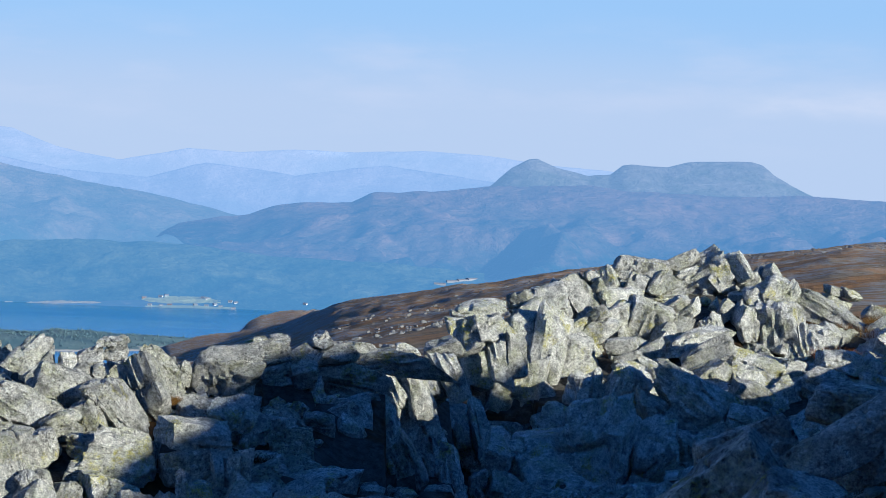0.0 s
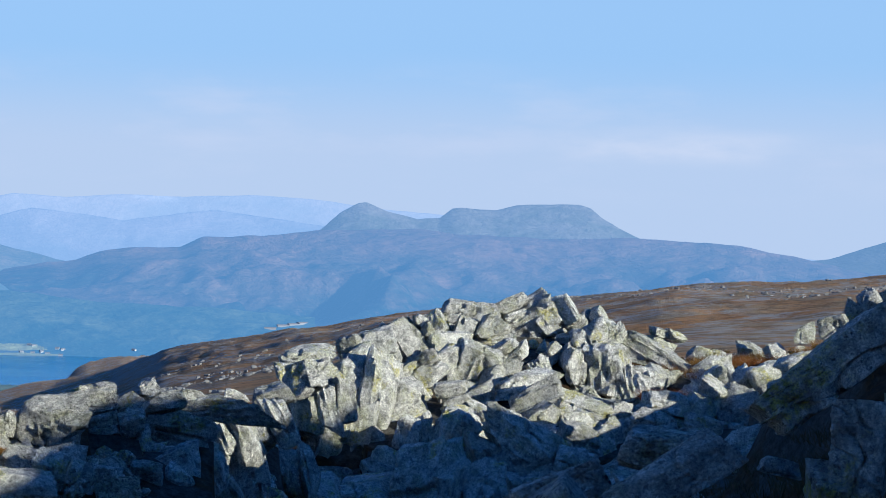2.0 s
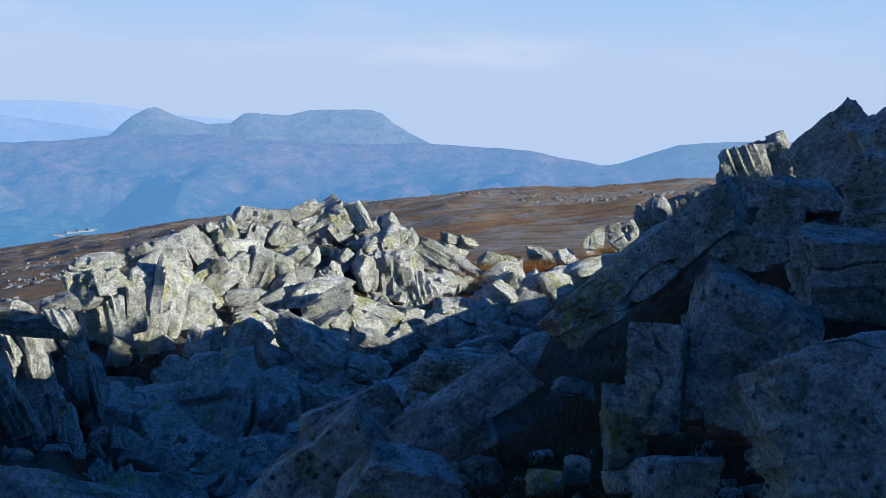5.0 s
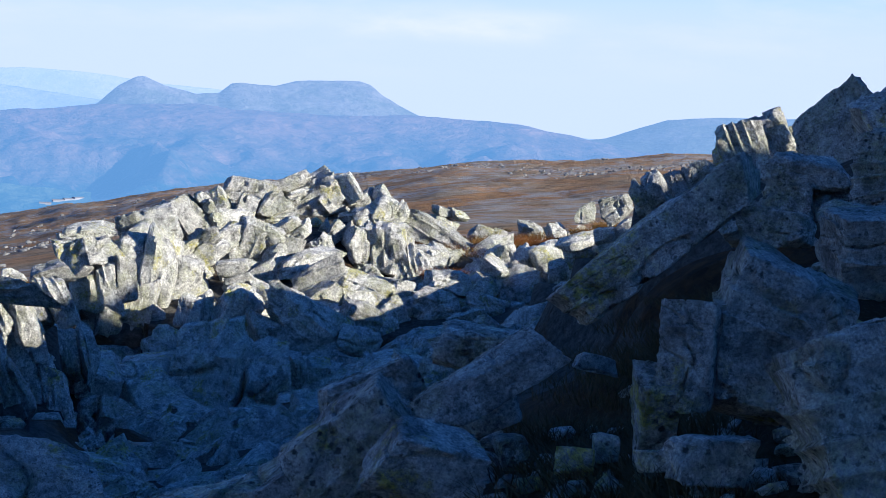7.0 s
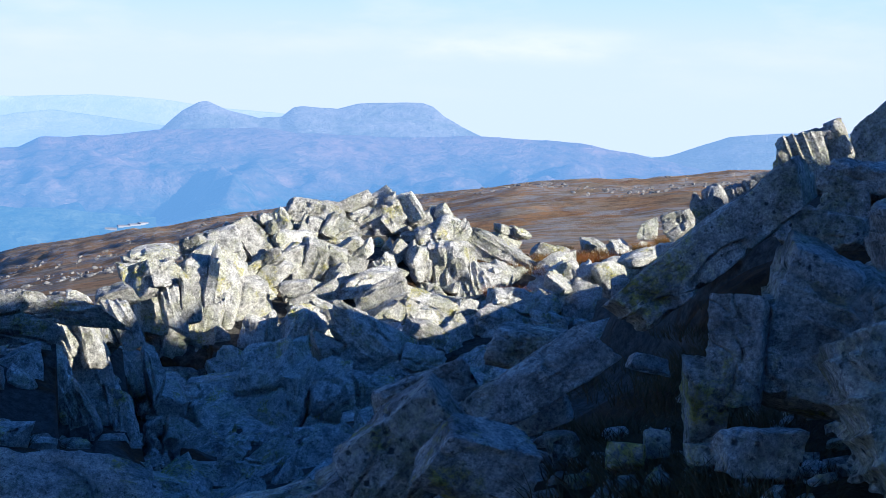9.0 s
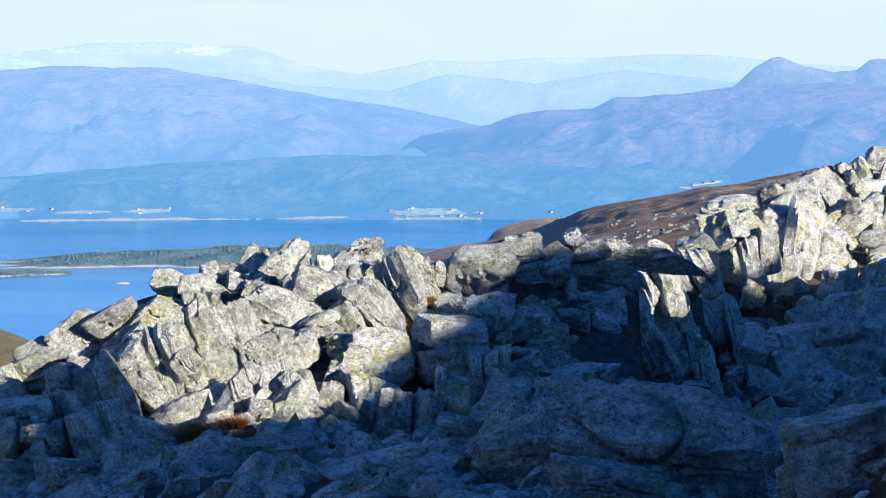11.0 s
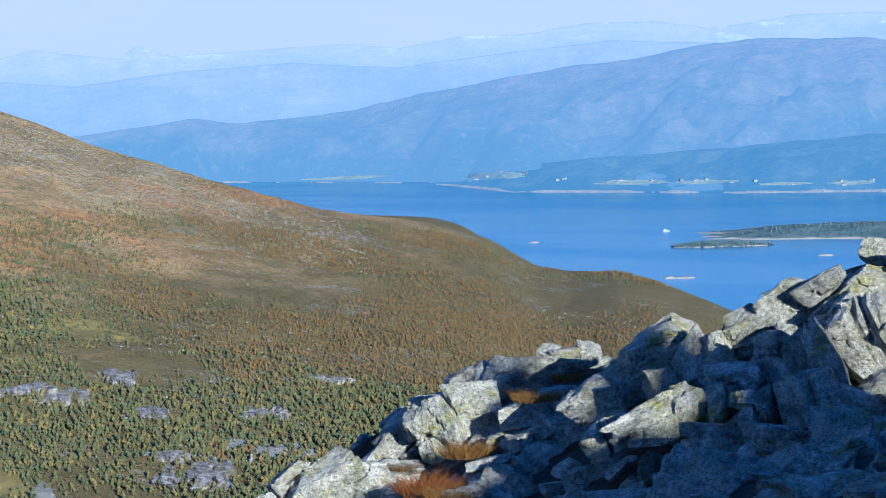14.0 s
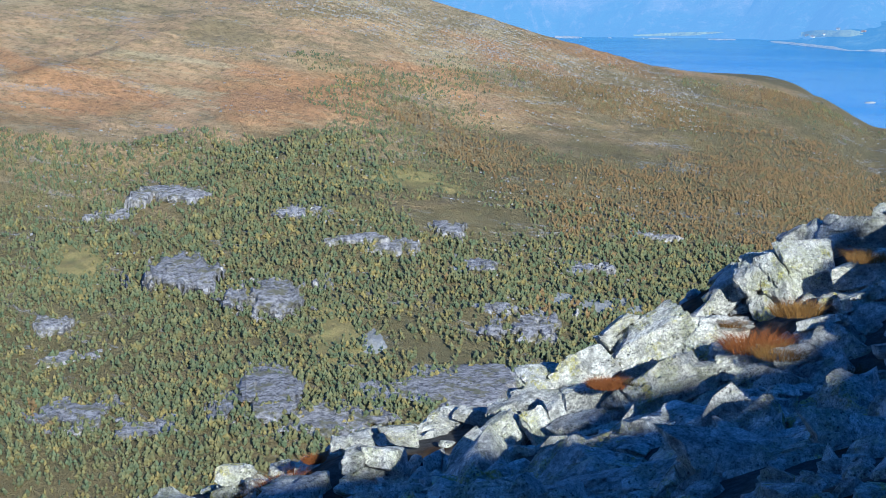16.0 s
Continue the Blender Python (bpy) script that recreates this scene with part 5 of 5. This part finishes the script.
def build_island(name, x, y, a, b, h, seed, label):
    """An island: a low rocky dome with an indented shore. a: half width across the view, b: half depth."""
    n, m = 96, 22
    yaw = math.atan2(x, y)
    t, k = np.meshgrid(np.linspace(0, 2 * math.pi, n, endpoint=False), np.linspace(0, 1, m), indexing="ij")
    edge = 1 + 0.38 * fbm(np.stack([2.2 * np.cos(t.ravel()), 2.2 * np.sin(t.ravel()), 0 * t.ravel() + seed], 1), 4, 0.6, seed).reshape(t.shape)
    u, v = a * k * edge * np.cos(t), b * k * edge * np.sin(t)
    X, Y = x + u * math.cos(yaw) + v * math.sin(yaw), y - u * math.sin(yaw) + v * math.cos(yaw)
    P = np.stack([X.ravel(), Y.ravel(), 0 * X.ravel()], 1)
    Z = SEA - 1.5 + (h + 1.5) * (1 - k ** 2.4) * (1 + 0.5 * fbm(P / 40, 4, 0.55, seed).reshape(k.shape))
    i, j = np.meshgrid(np.arange(n), np.arange(m - 1), indexing="ij")
    i2 = (i + 1) % n
    f = np.stack([i * m + j, i * m + j + 1, i2 * m + j + 1, i2 * m + j], -1).reshape(-1, 4)
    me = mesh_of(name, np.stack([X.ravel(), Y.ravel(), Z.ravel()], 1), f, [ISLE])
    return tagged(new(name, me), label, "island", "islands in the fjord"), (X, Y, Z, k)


big = [build_island("island", *on_sea(-21.8, -5.02)[:2], 335, 105, 14, 201, "low wooded island with a pale rocky shore"),
       build_island("island", *on_sea(-28.1, -5.28)[:2], 70, 24, 4, 202, "low wooded island with a pale rocky shore")]
for k, (az, el, w) in enumerate([(-26.67, -6.69, 0.8), (-33.32, -5.05, 0.4), (-29.14, -6.16, 0.9), (-25.2, -5.61, 0.55), (-27.9, -4.92, 1.2), (-29.54, -6.15, 0.4)]):
    x, y, _ = on_sea(az, el)
    build_island("skerry", x, y, radians(w) * math.hypot(x, y) / 2, 9, 1.8 + (k == 0) * 3, 210 + k, "bare rocky skerry awash in the fjord")


def build_island_woods():
    rng = np.random.default_rng(31)
    kinds = [tree_shape(rng, 1.0, 0.9) for _ in range(10)]
    shapes = []
    for _, (X, Y, Z, k) in big:
        ok = np.argwhere((k < 0.86) & (k > 0.05))
        for a, b in ok[rng.permutation(len(ok))[:1700]]:
            q, f = kinds[int(rng.integers(10))]
            h = rng.uniform(1.5, 2.9)
            shapes.append((q * h + (X[a, b] + rng.uniform(-5, 5), Y[a, b] + rng.uniform(-3, 3), Z[a, b] - 0.4), f))
    # leaf colours carry the same painted blue haze
    join_stuff("island_woods", shapes, [leaf_material("hazed_island_leaves", (0.085, 0.145, 0.17), (0.105, 0.165, 0.185), (0.12, 0.175, 0.185))], "low green woods on the island, tinted blue for haze", "woods")


build_island_woods()

WHITE, RED, ROOF, PALE = plain("white_paint", (0.46, 0.48, 0.52)), plain("red_paint", (0.22, 0.14, 0.14)), plain("slate_roof", (0.17, 0.21, 0.27)), plain("pale_sheeting", (0.24, 0.26, 0.30))


def part(name, bm, material, parent, label=""):
    me = bpy.data.meshes.new(name)
    bm.to_mesh(me)
    bm.free()
    me.materials.append(material)
    ob = new(name, me)
    ob.parent = parent
    return tagged(ob, label) if label else ob


def box(sx, sy, sz, x=0, y=0, z=0):
    bm = bmesh.new()
    bmesh.ops.create_cube(bm, size=1.0, matrix=Matrix.Translation((x, y, z + sz / 2)) @ Matrix.Diagonal((sx, sy, sz, 1)))
    return bm


def gable(sx, sy, rise, z):
    bm = bmesh.new()
    a = [bm.verts.new(c) for c in ((-sx / 2, -sy / 2, z), (sx / 2, -sy / 2, z), (sx / 2, sy / 2, z), (-sx / 2, sy / 2, z), (-sx / 2, 0, z + rise), (sx / 2, 0, z + rise))]
    for f in ((0, 1, 5, 4), (2, 3, 4, 5), (0, 4, 3), (1, 2, 5), (3, 2, 1, 0)):
        bm.faces.new([a[i] for i in f])
    return bm


def build_house(paint, w, d, h, label):
    ob = new("house")
    part("wall", box(w, d, h), paint, ob)
    part("roof", gable(w + 0.8, d + 1.0, 0.32 * d, h), ROOF, ob)
    part("door", box(1.1, 0.2, 2.1, w * 0.2, -d / 2 - 0.08, 0.1), ROOF, ob)
    for k in (-0.32, -0.08, 0.38):
        part("window", box(1.3, 0.16, 1.3, w * k, -d / 2 - 0.06, 1.0), ROOF, ob)
    return tagged(ob, label, "house", "houses along the far shore")


from mathutils.bvhtree import BVHTree

bpy.context.view_layer.update()
deps = bpy.context.evaluated_depsgraph_get()
FAR_LAND = [BVHTree.FromObject(o, deps) for o in scene.objects if o.name in ("backdrop_round_mountain", "backdrop_plateau", "backdrop_shore_woods")]


def far_spot(az, el):
    """Where a line of sight meets the far shore."""
    a, e = radians(az), radians(el)
    d = Vector((math.sin(a) * math.cos(e), math.cos(a) * math.cos(e), math.sin(e)))
    hits = [h for h in (t.ray_cast(Vector((0, 0, 0)), d) for t in FAR_LAND) if h[0] is not None]
    return min(hits, key=lambda h: h[3])[0] if hits else None


HOUSES = [(-35.02, -3.18), (-34.82, -3.23), (-34.16, -3.02), (-34.54, -3.16), (-33.48, -3.1), (-32.59, -3.32), (-32.39, -3.29), (-31.14, -3.43), (-30.95, -3.45), (-30.81, -3.39), (-30.6, -3.48),
          (-29.93, -3.43), (-29.74, -3.47), (-29.11, -3.44), (-28.71, -3.44), (-28.42, -3.43), (-27.7, -3.53), (-27.07, -3.51), (-26.01, -3.63), (-24.74, -3.57), (-24.64, -3.67),
          (-23.87, -3.56), (-17.63, -3.74), (-17.17, -3.7), (-17.01, -3.67), (-16.0, -3.72), (-15.88, -3.74), (-15.23, -3.81), (-15.08, -3.84), (-17.47, -3.94), (-17.16, -3.96)]
HOUSES += [(-16.92, -3.93), (-16.21, -3.92), (-15.9, -3.94), (-15.66, -3.9), (-15.14, -4.0), (-13.13, -3.83), (-15.5, -3.96), (-34.87, -3.21)]
house_a = build_house(WHITE, 6.6, 4.8, 2.6, "white-painted wooden house with a dark roof by the far shore")
house_b = build_house(RED, 7.5, 5, 2.8, "red-painted barn with a dark roof by the far shore")
first = {0: house_a, 1: house_b}
for k, (az, el) in enumerate(HOUSES):
    spot = far_spot(az, el)
    if spot is None:
        continue
    kind = 1 if k % 9 == 4 else 0
    m = Matrix.Translation(spot - Vector((0, 0, 0.6))) @ Matrix.Rotation(radians(-az + (k * 37) % 70 - 35), 4, "Z")
    if first[kind] is not None:
        first[kind].matrix_world = m
        first[kind] = None
    else:
        copy_thing((house_a, house_b)[kind], m)

# long pale sheds of a works on the plateau's foot
shed = new("shed")
part("wall", box(20, 11, 3.2), PALE, shed)
part("roof", gable(20.6, 11.6, 1.4, 3.2), PALE, shed)
tagged(shed, "long pale industrial shed at the foot of the plateau", "shed", "sheds of a works")
for k, (az, el) in enumerate([(-9.35, -3.16), (-9.0, -3.08), (-8.7, -3.04), (-8.45, -3.0)]):
    spot = far_spot(az, el)
    if spot is not None:
        m = Matrix.Translation(spot - Vector((0, 0, 1.5))) @ Matrix.Rotation(radians(-az + 12 * k), 4, "Z")
        if k:
            copy_thing(shed, m)
        else:
            shed.matrix_world = m


def field_patch(az, el, w, h, seed, mat, name, label):
    n = 26
    u, v = np.meshgrid(np.linspace(-1, 1, n), np.linspace(-1, 1, n), indexing="ij")
    spots = [far_spot(az + a * w / 2, el + b * h / 2) for a, b in zip(u.ravel(), v.ravel())]
    ok = np.array([p is not None for p in spots])
    pts = np.array([p + Vector((0, 0, 1.2)) if p is not None else Vector((0, 0, -400)) for p in spots])
    e = np.hypot(u, v) + 0.5 * fbm(np.stack([u.ravel() * 2, v.ravel() * 2, 0 * u.ravel() + seed], 1), 3, 0.6, seed).reshape(u.shape)
    i, j = np.meshgrid(np.arange(n - 1), np.arange(n - 1), indexing="ij")
    f = np.stack([i * n + j, (i + 1) * n + j, (i + 1) * n + j + 1, i * n + j + 1], -1).reshape(-1, 4)
    d = np.linalg.norm(pts[f].max(1) - pts[f].min(1), axis=1)
    f = f[ok[f].all(1) & (e.ravel()[f].mean(1) < 0.9) & (d < 120)]
    if len(f):
        tagged(new(name, mesh_of(name, pts, f, [mat])), label, "field", kind="stuff")


# fields and shore rock carry painted haze too, as blue emission
FIELD = hazed_material("distant_fields", (0.129, 0.228, 0.339), 0.6, (0.38, 0.42, 0.2), (0.42, 0.45, 0.22), -150, -230, False, 0.02)
SHORE = hazed_material("distant_shore_rock", (0.152, 0.245, 0.355), 0.4, (0.5, 0.47, 0.43), (0.5, 0.47, 0.43), -150, -230, False, 0.02)
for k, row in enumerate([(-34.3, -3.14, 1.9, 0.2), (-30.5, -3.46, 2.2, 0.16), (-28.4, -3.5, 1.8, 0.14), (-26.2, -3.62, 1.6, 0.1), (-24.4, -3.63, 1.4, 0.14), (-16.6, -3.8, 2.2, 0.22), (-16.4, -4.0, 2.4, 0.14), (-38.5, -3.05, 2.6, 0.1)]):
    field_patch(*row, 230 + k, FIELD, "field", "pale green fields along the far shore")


def build_shore():
    """The bare pale rock along the far waterline, broken by coves."""
    az = np.arange(-42, -9, 0.02)
    r = np.interp(az, [-42, -36.4, -33.9, -27.5, -17, -13, -8], [4440, 4120, 3730, 3520, 3400, 3320, 3300])
    w = fbm(np.stack([az * 1.1, 0 * az, 0 * az], 1), 5, 0.6, 260)
    h = np.clip(1.2 + 7 * w, -0.5, 4.2)
    rows = [(r - 14 - 10 * w, np.full(len(az), SEA - 0.5)), (r - 8, SEA + 0.6 * h), (r + 6, SEA + h), (r + 26, SEA + 0.3 * h)]
    V = np.concatenate([np.stack([q * np.sin(np.radians(az)), q * np.cos(np.radians(az)), zz], 1) for q, zz in rows])
    n = len(az)
    i = np.arange(n - 1)
    F = np.concatenate([np.stack([k * n + i, k * n + i + 1, (k + 1) * n + i + 1, (k + 1) * n + i], 1) for k in range(3)])
    F = F[(h[F % n] > 0).all(1)]
    tagged(new("shore", mesh_of("shore", V, F, [SHORE])), "pale bare rock along the far waterline, under blue haze", "shore", kind="structure")


build_shore()


def build_boat():
    x, y, z = on_sea(-29.58, -4.84)
    ob = new("boat")
    bm = bmesh.new()
    ring = [(-5, 0), (-4.6, -1.3), (2, -1.6), (5.4, 0), (2, 1.6), (-4.6, 1.3)]
    lo = [bm.verts.new((a * 0.85, b * 0.7, -0.3)) for a, b in ring]
    hi = [bm.verts.new((a, b, 1.2)) for a, b in ring]
    for i in range(6):
        bm.faces.new((lo[i], lo[(i + 1) % 6], hi[(i + 1) % 6], hi[i]))
    bm.faces.new(hi)
    bm.faces.new(lo[::-1])
    part("hull", bm, WHITE, ob)
    part("cabin", box(3.0, 2.2, 1.8, -1.2, 0, 1.2), WHITE, ob)
    ob.matrix_world = Matrix.Translation((x, y, z)) @ Matrix.Rotation(0.6, 4, "Z")
    return tagged(ob, "small white boat lying on the fjord", "boat")


build_boat()

# ------------------------------------------------------------------ stones and growth on the moor and among the rocks


def build_moor_stones():
    rng = np.random.default_rng(41)
    kinds = [rock_shape(rng, 2, 1.0, rng.uniform(0.6, 1), rng.uniform(0.4, 0.8), 0.3, 1.1) for _ in range(12)]
    n = 7000
    az, r = rng.uniform(-13, 13, n), np.exp(rng.uniform(math.log(70), math.log(640), n))
    x, y = r * np.sin(np.radians(az)), r * np.cos(np.radians(az))
    dens = fbm(np.stack([x, y, 0 * x], 1) / 45, 3, 0.55, 44)
    z = land(x, y)
    shapes = []
    for i in np.nonzero(dens > 0.16)[0]:
        s = rng.uniform(0.15, 0.62) * (0.6 + r[i] / 400)
        q, f = kinds[i % 12]
        shapes.append((q * s @ turn(rng.uniform(-30, 10), az[i] + rng.uniform(-40, 40), rng.uniform(-15, 15)).T + (x[i], y[i], z[i] + 0.1 * s), f))
    join_stuff("moor_stones", shapes, [plain("moor_stone", (0.19, 0.186, 0.175), 0.95)], "grey stones strewn over the autumn moor", "stones")


build_moor_stones()

STRAW = grass_material("orange_grass", (0.12, 0.06, 0.015), (0.23, 0.13, 0.035))
RUST = grass_material("rusty_grass", (0.14, 0.045, 0.012), (0.22, 0.085, 0.022))
HEATH = grass_material("dark_heather", (0.028, 0.032, 0.012), (0.10, 0.065, 0.03))


def blades(rng, w, h, n):
    """A clump of bent blades, each a narrow strip of three pieces."""
    a = rng.uniform(0, 2 * math.pi, n)
    rad = w / 2 * np.sqrt(rng.uniform(0, 1, n))
    bx, by = rad * np.cos(a), rad * np.sin(a)
    lean = rng.normal(0, 0.5, (n, 2)) + 0.7 * np.stack([np.cos(a), np.sin(a)], 1) * (rad / (w / 2))[:, None]
    hh = h * rng.uniform(0.55, 1.25, n)
    wid = 0.010 * h + 0.0015
    t = rng.uniform(0, math.pi, n)
    vs, fs = [], []
    for k, s in enumerate((0, 0.55, 1.0)):
        c = np.stack([bx + lean[:, 0] * hh * s ** 1.7, by + lean[:, 1] * hh * s ** 1.7, hh * s * (1 - 0.18 * s)], 1)
        o = np.stack([np.cos(t), np.sin(t), 0 * t], 1) * wid * (1.0 - 0.85 * s)
        vs += [c - o, c + o]
    V = np.stack(vs, 1).reshape(-1, 3)
    b = np.arange(n)[:, None] * 6
    F = np.concatenate([b + np.array([2 * k, 2 * k + 1, 2 * k + 3, 2 * k + 2]) for k in range(2)], 0)
    return V, F


# place, width, height, kind (0 heather, 1 straw, 2 rust)
TUFTS = [
    (1.29, 42.52, -3.47, 0.65, 0.41, 2), (2.04, 48.02, -3.35, 0.80, 0.40, 1), (2.64, 47.99, -3.34, 0.93, 0.33, 1), (3.24, 48.96, -3.26, 0.82, 0.34, 1),
    (4.53, 44.88, -2.60, 0.63, 0.28, 1), (4.91, 43.84, -2.40, 0.61, 0.31, 1), (3.62, 45.93, -3.17, 0.64, 0.26, 0), (2.85, 52.01, -3.07, 0.72, 0.22, 0),
    (-6.97, 16.06, -3.09, 0.17, 0.22, 1), (-6.67, 16.20, -3.04, 0.17, 0.15, 2), (-5.31, 20.24, -2.42, 0.35, 0.18, 0), (-5.60, 19.65, -2.33, 0.29, 0.14, 0),
    (-4.91, 27.51, -2.54, 0.23, 0.09, 1), (-4.81, 22.39, -2.79, 0.58, 0.26, 0), (-4.31, 19.37, -2.97, 0.61, 0.39, 0), (-4.38, 21.37, -3.37, 0.61, 0.43, 0)]
TUFTS += [
    (-4.77, 18.28, -2.62, 0.37, 0.21, 0), (-5.78, 19.08, -2.28, 0.10, 0.11, 1), (-11.93, 17.92, -3.66, 0.42, 0.15, 1), (-12.20, 18.96, -3.63, 0.25, 0.13, 1),
    (-13.63, 15.58, -4.83, 0.29, 0.13, 2), (-12.39, 17.25, -4.15, 0.42, 0.21, 1), (-12.35, 16.48, -4.37, 0.53, 0.26, 2), (-11.86, 16.20, -4.38, 0.40, 0.17, 1),
    (-13.15, 17.15, -4.39, 0.24, 0.12, 1), (-13.20, 15.70, -4.76, 0.29, 0.13, 0), (-11.18, 15.98, -4.66, 0.50, 0.33, 0), (-10.93, 16.21, -4.45, 0.45, 0.22, 0),
    (-9.68, 15.81, -4.34, 0.37, 0.21, 0), (-11.19, 15.22, -5.06, 0.49, 0.27, 0), (-10.68, 17.05, -4.13, 0.34, 0.23, 0)]
TUFTS += [
    (-16.27, 13.85, -5.71, 0.18, 0.12, 2), (-16.00, 13.33, -5.81, 0.54, 0.27, 2), (-15.35, 13.30, -5.80, 0.41, 0.18, 2), (-13.50, 15.49, -4.80, 0.29, 0.13, 2), (-16.17, 13.08, -5.94, 0.48, 0.18, 1),
    (0.62, 6.61, -0.80, 0.5, 0.12, 0), (0.88, 7.59, -0.83, 0.6, 0.12, 0), (1.11, 8.07, -0.76, 0.5, 0.12, 0), (0.47, 5.71, -0.79, 0.4, 0.12, 0), (0.55, 5.30, -0.78, 0.45, 0.12, 0),
    (0.46, 4.90, -0.80, 0.4, 0.12, 0), (0.51, 4.59, -0.79, 0.4, 0.12, 0), (0.37, 4.80, -0.80, 0.3, 0.1, 0), (0.01, 5.33, -0.70, 0.12, 0.06, 0), (1.24, 8.06, -0.66, 0.4, 0.1, 0)]
GRASS = [(1.78, 46.05, 1.00, 0.34), (2.30, 46.01, 1.20, 0.34), (2.87, 46.98, 1.30, 0.30), (3.32, 46.96, 1.10, 0.30), (3.86, 47.93, 1.20, 0.30), (4.45, 45.88, 1.10, 0.30), (4.96, 45.84, 1.30, 0.34), (5.28, 44.80, 1.00, 0.30), (2.85, 49.00, 1.20, 0.30), (1.44, 43.01, 0.80, 0.40), (1.15, 43.02, 0.60, 0.35), (3.37, 44.94, 1.00, 0.28), (4.17, 44.90, 0.90, 0.28)]
for k, (x, y, w, h) in enumerate(GRASS):
    TUFTS.append((x, y, float(settle_near(np.array([x]), np.array([y]), land(x, y))[0]) + 0.45 * h, w, h, 2 if k % 4 == 3 else 1))
heath_rng = np.random.default_rng(77)
for y in np.arange(4.1, 8.2, 0.24):
    for k in range(4):
        x = (0.105 + 0.022 * k + heath_rng.uniform(-0.012, 0.012)) * y - 0.035 * max(0.0, 6.0 - y)
        TUFTS.append((x, y, float(settle_near(np.array([x]), np.array([y]), land(x, y))[0]) + 0.06, 0.34, heath_rng.uniform(0.13, 0.22), 0))
TUFT_LOOK = [("heather", HEATH, "dark brown heather growing between shaded rocks"), ("grass_tussock", STRAW, "orange-brown autumn grass tussock among the rocks"),
             ("grass_tussock", RUST, "rust-red autumn grass tussock among the rocks")]
for k, (x, y, z, w, h, kind) in enumerate(TUFTS):
    rng = np.random.default_rng(3000 + k)
    name, mat, label = TUFT_LOOK[kind]
    V, F = blades(rng, w * 1.25, h * (0.7 if kind else 0.45), 420 if math.hypot(x, y) < 9 else 950)
    ob = new(name, mesh_of(name, V, F, [mat], False))
    ob.location = (x, y, z - 0.5 * h)
    tagged(ob, label, "heather" if kind == 0 else "grass", "growth among the rocks")
